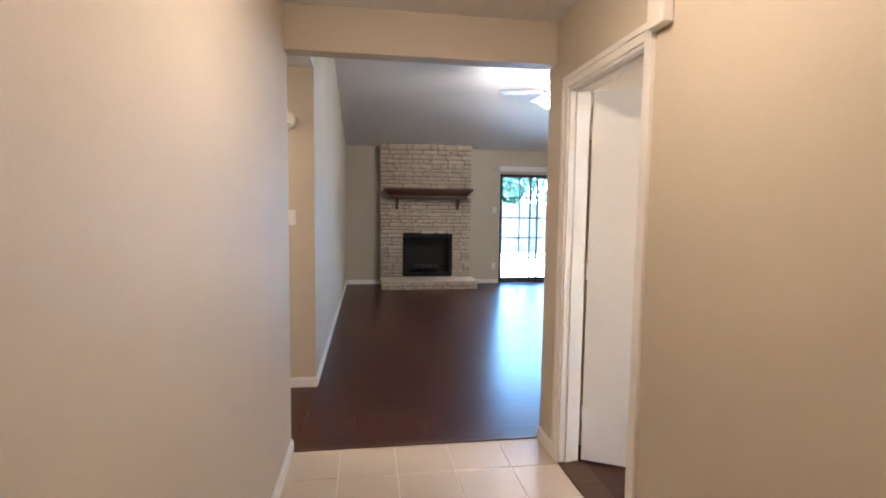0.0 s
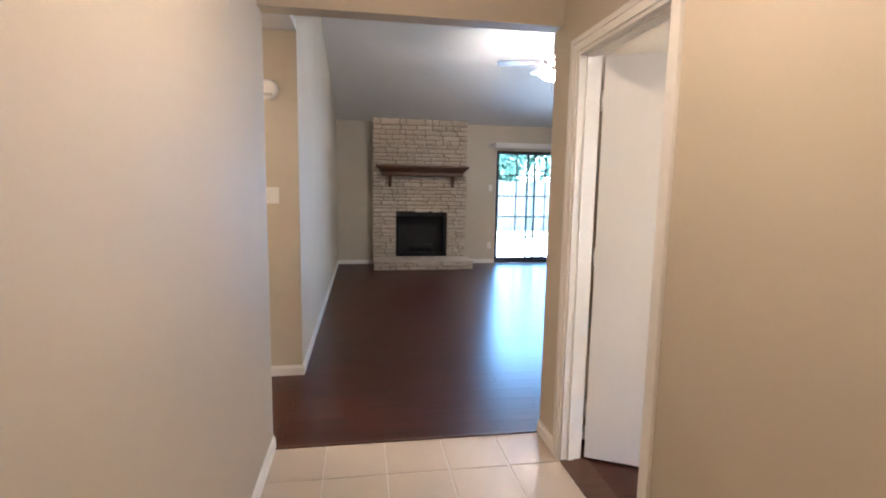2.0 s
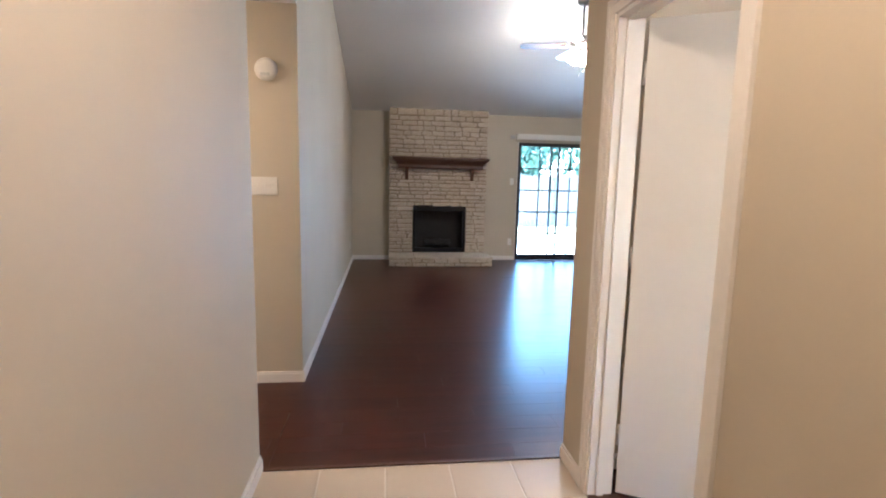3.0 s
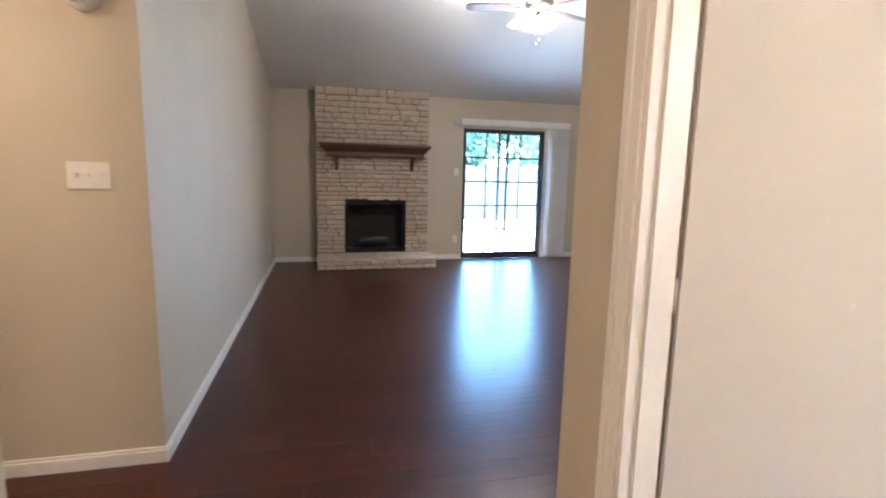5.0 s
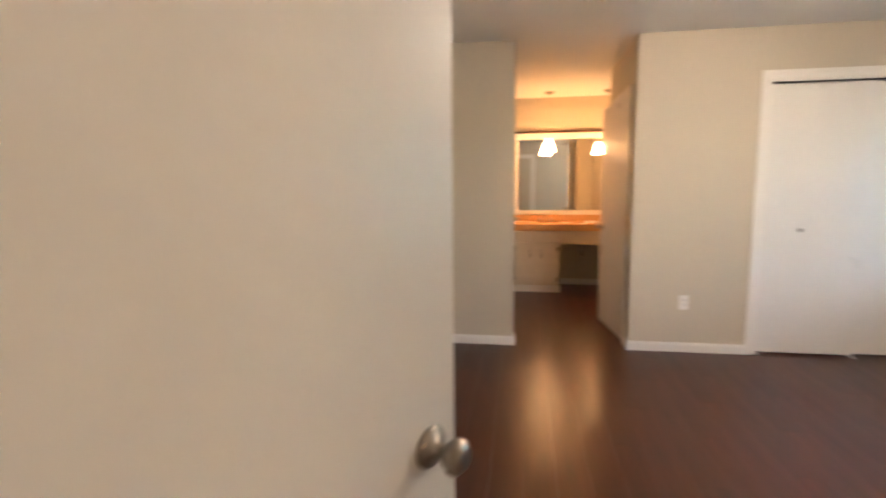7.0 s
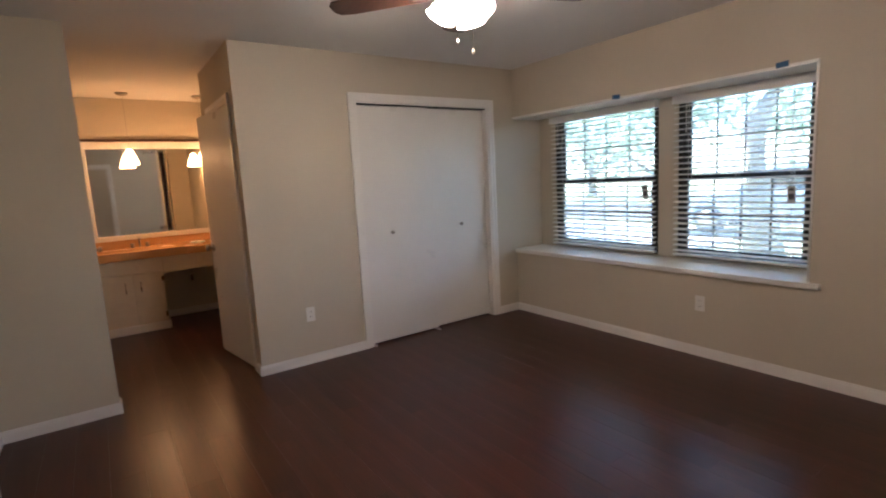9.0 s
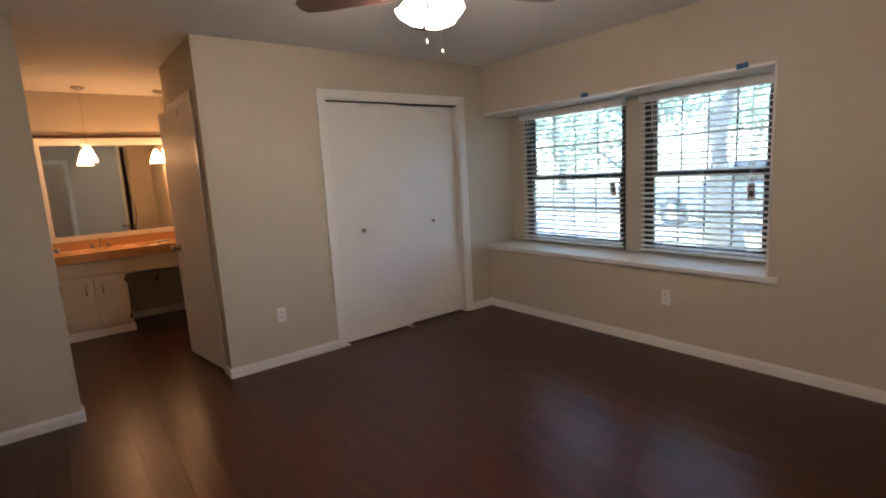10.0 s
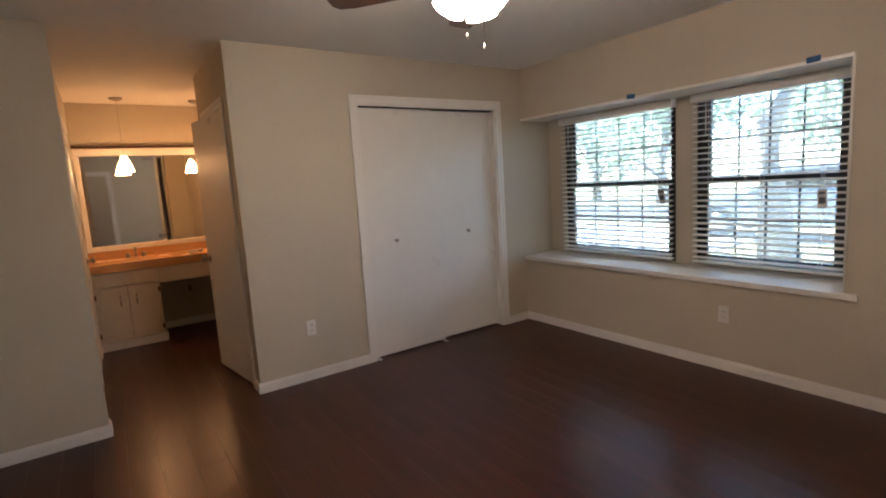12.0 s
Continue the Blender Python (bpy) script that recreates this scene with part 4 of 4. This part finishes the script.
part("grille", boxes((-0.03, 0.03, -0.047, -0.0452, 0.03, 0.06)), M_TRIM, chime)
lamp = empty("ceiling_lamp", "round flush ceiling lamp with glowing frosted glass", "ceiling lamp", "flush ceiling lamps", at=Matrix.Translation((0.74, -1.55, CEIL)))
part("base_ring", lathe([(0.0, 0.0), (0.15, 0.0), (0.15, -0.02), (0.14, -0.03), (0.0, -0.03)], 28), M_NICKEL, lamp)
part("glass_dome", lathe([(0.135, -0.03), (0.13, -0.06), (0.10, -0.09), (0.05, -0.105), (0.0, -0.108)], 28), M_HALLGLASS, lamp, "glowing frosted glass dome")
copy_thing(lamp, Matrix.Translation((-1.25, 0.45, CEIL)))

# ---------------------------------------------------------------- outdoors
bm = bmesh.new()
n = 24
ring = [bm.verts.new((900 * math.cos(2 * math.pi * k / n), 900 * math.sin(2 * math.pi * k / n), -0.16)) for k in range(n)]
bm.faces.new(ring)
structure("ground", bm, M_GRASS, "sunlit dry lawn round the house", "ground")
structure("patio_slab", boxes((1.2, 7.0, FAR + 0.165, 10.2, -0.155, -0.03), bevel=0.01), M_CONCRETE, "pale sunlit concrete patio behind the house", "patio")
structure("pavement", boxes((-30, 40, -13.0, -11.8, -0.155, -0.10), bevel=0.01), M_CONCRETE, "pale concrete pavement in front of the house", "pavement")
structure("driveway", boxes((6.6, 12.6, -11.8, -4.9, -0.155, -0.12)), M_CONCRETE, "pale concrete driveway", "driveway")
structure("road", boxes((-60, 70, -20.5, -14.2, -0.157, -0.145)), M_ASPHALT, "grey asphalt street", "road")
structure("roof", boxes((-2.4, 8.6, -5.3, 0.0, 2.9, 3.0), (-2.4, 6.1, 0.0, 7.0, 4.0, 4.08)), M_ROOF, "dark shingle roof over the rooms", "roof")
# never in view: added round nook and closet to block leaking sun
structure("wall_outer_east", boxes((8.31, 8.4, -4.78, -T, -0.15, 2.9), (BX, 8.4, -4.88, -4.78, -0.15, 2.9)), M_SIDING, "unseen plain brick outer wall added to keep sun out", "wall")
fence = empty("fence", "weathered cedar board privacy fence behind the yard", "fence", at=Matrix.Translation((-8, 15.0, -0.16)))
me = mesh_of("board", extrude_outline([(0, 0), (0.14, 0), (0.14, 1.78), (0.11, 1.83), (0.03, 1.83), (0, 1.78)], 0.02), M_FENCE)
for k in range(150):
    b = new("board", me)
    b.parent = fence
    b.matrix_basis = Matrix.Translation((k * 0.15, rng.uniform(-0.006, 0.006), rng.uniform(-0.02, 0.02)))
for z in (0.4, 1.4):
    part("rail", boxes((0, 22.5, 0.022, 0.06, z, z + 0.09)), M_FENCE, fence)


def tree(x, y, height, spread, trunk, seed, label, leaves=2600, low=0.35, foliage=None, size=1.0):
    r = random.Random(seed)
    o = empty("tree", label, "tree", at=Matrix.Translation((x, y, -0.16)))
    top = height * 0.62
    bend = [(r.uniform(-0.12, 0.12) * i, r.uniform(-0.12, 0.12) * i, top * i / 5) for i in range(6)]
    part("trunk", tube(bend, [trunk * (1.25 if i == 0 else 1 - 0.12 * i) for i in range(6)], 12), M_BARK, o)
    tips = []
    for k in range(9):
        a = 2 * math.pi * k / 9 + r.uniform(-0.3, 0.3)
        h0 = height * r.uniform(low, 0.6)
        s = Vector(bend[min(5, max(1, int(h0 / top * 5)))])
        e = s + Vector((math.cos(a) * spread * r.uniform(0.5, 0.9), math.sin(a) * spread * r.uniform(0.5, 0.9), height * r.uniform(0.1, 0.34)))
        mid = s.lerp(e, 0.5) + Vector((0, 0, height * 0.06))
        part("limb", tube([s, mid, e], [trunk * 0.4, trunk * 0.25, trunk * 0.08], 7), M_BARK, o)
        tips += [e, mid, s.lerp(e, 0.75), e + Vector((r.uniform(-1, 1), r.uniform(-1, 1), r.uniform(0, 1))) * spread * 0.3]
    verts, faces = [], []
    for _ in range(leaves):
        c = r.choice(tips) + Vector((r.gauss(0, 1), r.gauss(0, 1), r.gauss(0, 0.7))) * spread * 0.2
        s = r.uniform(0.06, 0.16) * size
        q = Euler((r.uniform(0, 6.3), r.uniform(0, 6.3), r.uniform(0, 6.3))).to_quaternion()
        i = len(verts)
        verts += [tuple(c + q @ Vector(p)) for p in ((-s, 0, 0), (0, -s * 0.5, 0.02), (s, 0, 0), (0, s * 0.5, 0.02))]
        faces.append((i, i + 1, i + 2, i + 3))
    me = bpy.data.meshes.new("crown")
    me.from_pydata(verts, [], faces)
    me.materials.append(foliage or M_LEAF)
    crown = new("crown", me)
    crown.parent = o
    tagged(crown, "loose green leafy crown", kind="stuff")
    return o


for tx, ty, th, ts, seed in ((1.0, 18.5, 8.0, 3.2, 1), (4.6, 18.0, 7.0, 3.0, 2), (9.4, 17.4, 8.5, 3.6, 3), (6.8, 21.5, 10.0, 4.0, 9), (13.0, 19.0, 8.0, 3.4, 13), (-3.0, 20.0, 8.0, 3.4, 14)):
    tree(tx, ty, th, ts, 0.2, seed, "dense dark green tree behind the fence", leaves=5000, low=0.08, foliage=M_LEAF_DARK, size=1.2)
tree(5.2, -9.2, 8.5, 3.6, 0.24, 5, "large shade tree on the front lawn", leaves=1500, low=0.4)
tree(13.5, -10.0, 8.0, 3.6, 0.22, 6, "leafy green tree on the front lawn", leaves=3600, low=0.25)
for tx, ty, th, ts, seed in ((15.0, -22.0, 9.0, 4.0, 7), (9.5, -26.0, 9.5, 4.4, 12), (4.5, -24.5, 9.0, 4.2, 8), (21.0, -25.0, 10.0, 4.6, 15)):
    tree(tx, ty, th, ts, 0.24, seed, "broad leafy green tree across the street", leaves=2600, low=0.12, size=1.4)


def car(at):
    o = empty("car", "dark grey parked car on the street side", "car", at=at)
    low = [(-2.2, 0.28), (2.15, 0.28), (2.25, 0.5), (2.15, 0.78), (1.1, 0.92), (-1.75, 0.95), (-2.2, 0.85), (-2.28, 0.5)]
    part("body", moved(extrude_outline(low, 1.76, 0.06), Matrix.Translation((0, -0.88, 0))), M_CARPAINT, o)
    part("cabin", moved(extrude_outline([(-1.6, 0.94), (0.95, 0.92), (0.25, 1.42), (-1.15, 1.45)], 1.5, 0.06), Matrix.Translation((0, -0.75, 0))), M_CARPAINT, o)
    for s in (-0.765, 0.745):
        part("side_window", moved(extrude_outline([(-1.4, 1.0), (0.7, 0.98), (0.18, 1.35), (-1.08, 1.38)], 0.02), Matrix.Translation((0, s, 0))), M_CARGLASS, o, "dark tinted side window")
    for wx in (-1.4, 1.4):
        for wy in (-0.80, 0.80):
            t = part("tyre", moved(lathe([(0.0, -0.1), (0.22, -0.1), (0.31, -0.09), (0.33, -0.05), (0.33, 0.05), (0.31, 0.09), (0.22, 0.1), (0.0, 0.1)], 24), Matrix.Translation((wx, wy, 0.33)) @ pose(0, 0, 0, 90, 0, 0)), M_RUBBER, o)
            part("rim", moved(lathe([(0.0, -0.11), (0.2, -0.105), (0.2, 0.105), (0.0, 0.11)], 16), Matrix.Translation((wx, wy, 0.33)) @ pose(0, 0, 0, 90, 0, 0)), M_NICKEL, t)
    for s in (-0.6, 0.6):
        part("headlight", boxes((2.1, 2.2, s - 0.16, s + 0.16, 0.6, 0.74), bevel=0.02), M_PLASTIC, o)
    return o


car(Matrix.Translation((6.0, -12.6, -0.11)) @ pose(0, 0, 0, 0, 0, 4))

# ---------------------------------------------------------------- pieces: stones, tiles, planks
made = {}
z = 0.16
while z < TOPF - 0.03:
    h = rng.choice((0.055, 0.065, 0.075, 0.085))
    if TOPF - (z + h) < 0.06:
        h = TOPF - z
    if h > 0.14:
        h = h / 2
    if z + h * 0.6 < BZ1:
        stone_row(fire, FX0, BX0, FY, z, z + h, made)
        stone_row(fire, BX1, FX1, FY, z, z + h, made)
    else:
        stone_row(fire, FX0, FX1, FY, z, z + h, made)
    z += h
for z0, z1 in ((0.0, 0.062), (0.062, 0.12)):
    stone_row(fire, FX0, FX1 + 0.02, HY, z0, z1, made)
x = FX0
cap_meshes = {}
while x < FX1:
    w = min(rng.choice((0.3, 0.36, 0.42)), FX1 + 0.03 - x)
    if FX1 + 0.03 - (x + w) < 0.15:
        w = FX1 + 0.03 - x
    cap = part("hearth_stone", boxes((x + 0.004, x + w - 0.004, HY - 0.02, FY + 0.02, 0.122, 0.156 + rng.uniform(-0.002, 0.002)), bevel=0.006), M_STONE, fire)
    x += w

hall_floor = structure("floor_hall", boxes((0.0, W, -3.7, 0.0, -0.06, -0.0025)), M_GROUT, "cream ceramic tile hall floor with pale grout", "floor")
P = 0.308
tile_me = mesh_of("tile", boxes((0.004, P - 0.004, 0.004, P - 0.004, -0.006, 0.0), bevel=0.0015), M_TILE)
for i in range(-1, 5):
    for j in range(12):
        x0, y1 = 0.281 + i * P, -0.013 - j * P
        if x0 + P <= 0 or x0 >= W:
            continue
        if x0 < 0 or x0 + P > W or y1 - P < -3.7:
            a, b = max(x0, 0) + 0.003, min(x0 + P, W) - 0.003
            t = part("tile", boxes((a, b, max(y1 - P, -3.7) + 0.003, y1 - 0.003, -0.006, 0.0), bevel=0.0015), M_TILE, hall_floor)
        else:
            t = new("tile", tile_me)
            t.parent = hall_floor
            t.location = (x0, y1 - P, 0)


def plank_floor(name, label, areas):
    base = structure(name, boxes(*[(a[0], a[1], a[2], a[3], -0.06, -0.012) for a in areas]), M_GAP, label, "floor")
    shared = {}
    pw, pl = 0.152, 1.22
    for x0, x1, y0, y1 in areas:
        y, row = y0, 0
        while y < y1 - 0.005:
            w = min(pw, y1 - y)
            x = x0 - ((row * 0.37) % 1.0) * pl
            while x < x1:
                a, b = max(x, x0), min(x + pl, x1)
                if b - a > 0.02:
                    key = (round(b - a, 2), round(w, 3))
                    if key not in shared:
                        shared[key] = mesh_of("plank", boxes((0.0003, b - a - 0.0003, 0.0003, w - 0.0003, -0.012, 0.0), bevel=0.0004), M_PLANK)
                    p = new("plank", shared[key])
                    p.parent = base
                    p.location = (a, y, 0)
                x += pl
            y += w
            row += 1
    return base


plank_floor("floor_living", "dark reddish-brown wood plank living room floor", [(LEFT, RIGHT, 0.0, FAR), (-2.0, LEFT, 0.0, NIB)])
plank_floor("floor_bedroom", "dark reddish-brown wood plank bedroom floor", [(W + T, BX + T, BY, -T), (BX + T, 8.2, -1.87, -0.61), (W, W + T, D0, D1), (BX + T, 6.2, -4.1, -2.4)])
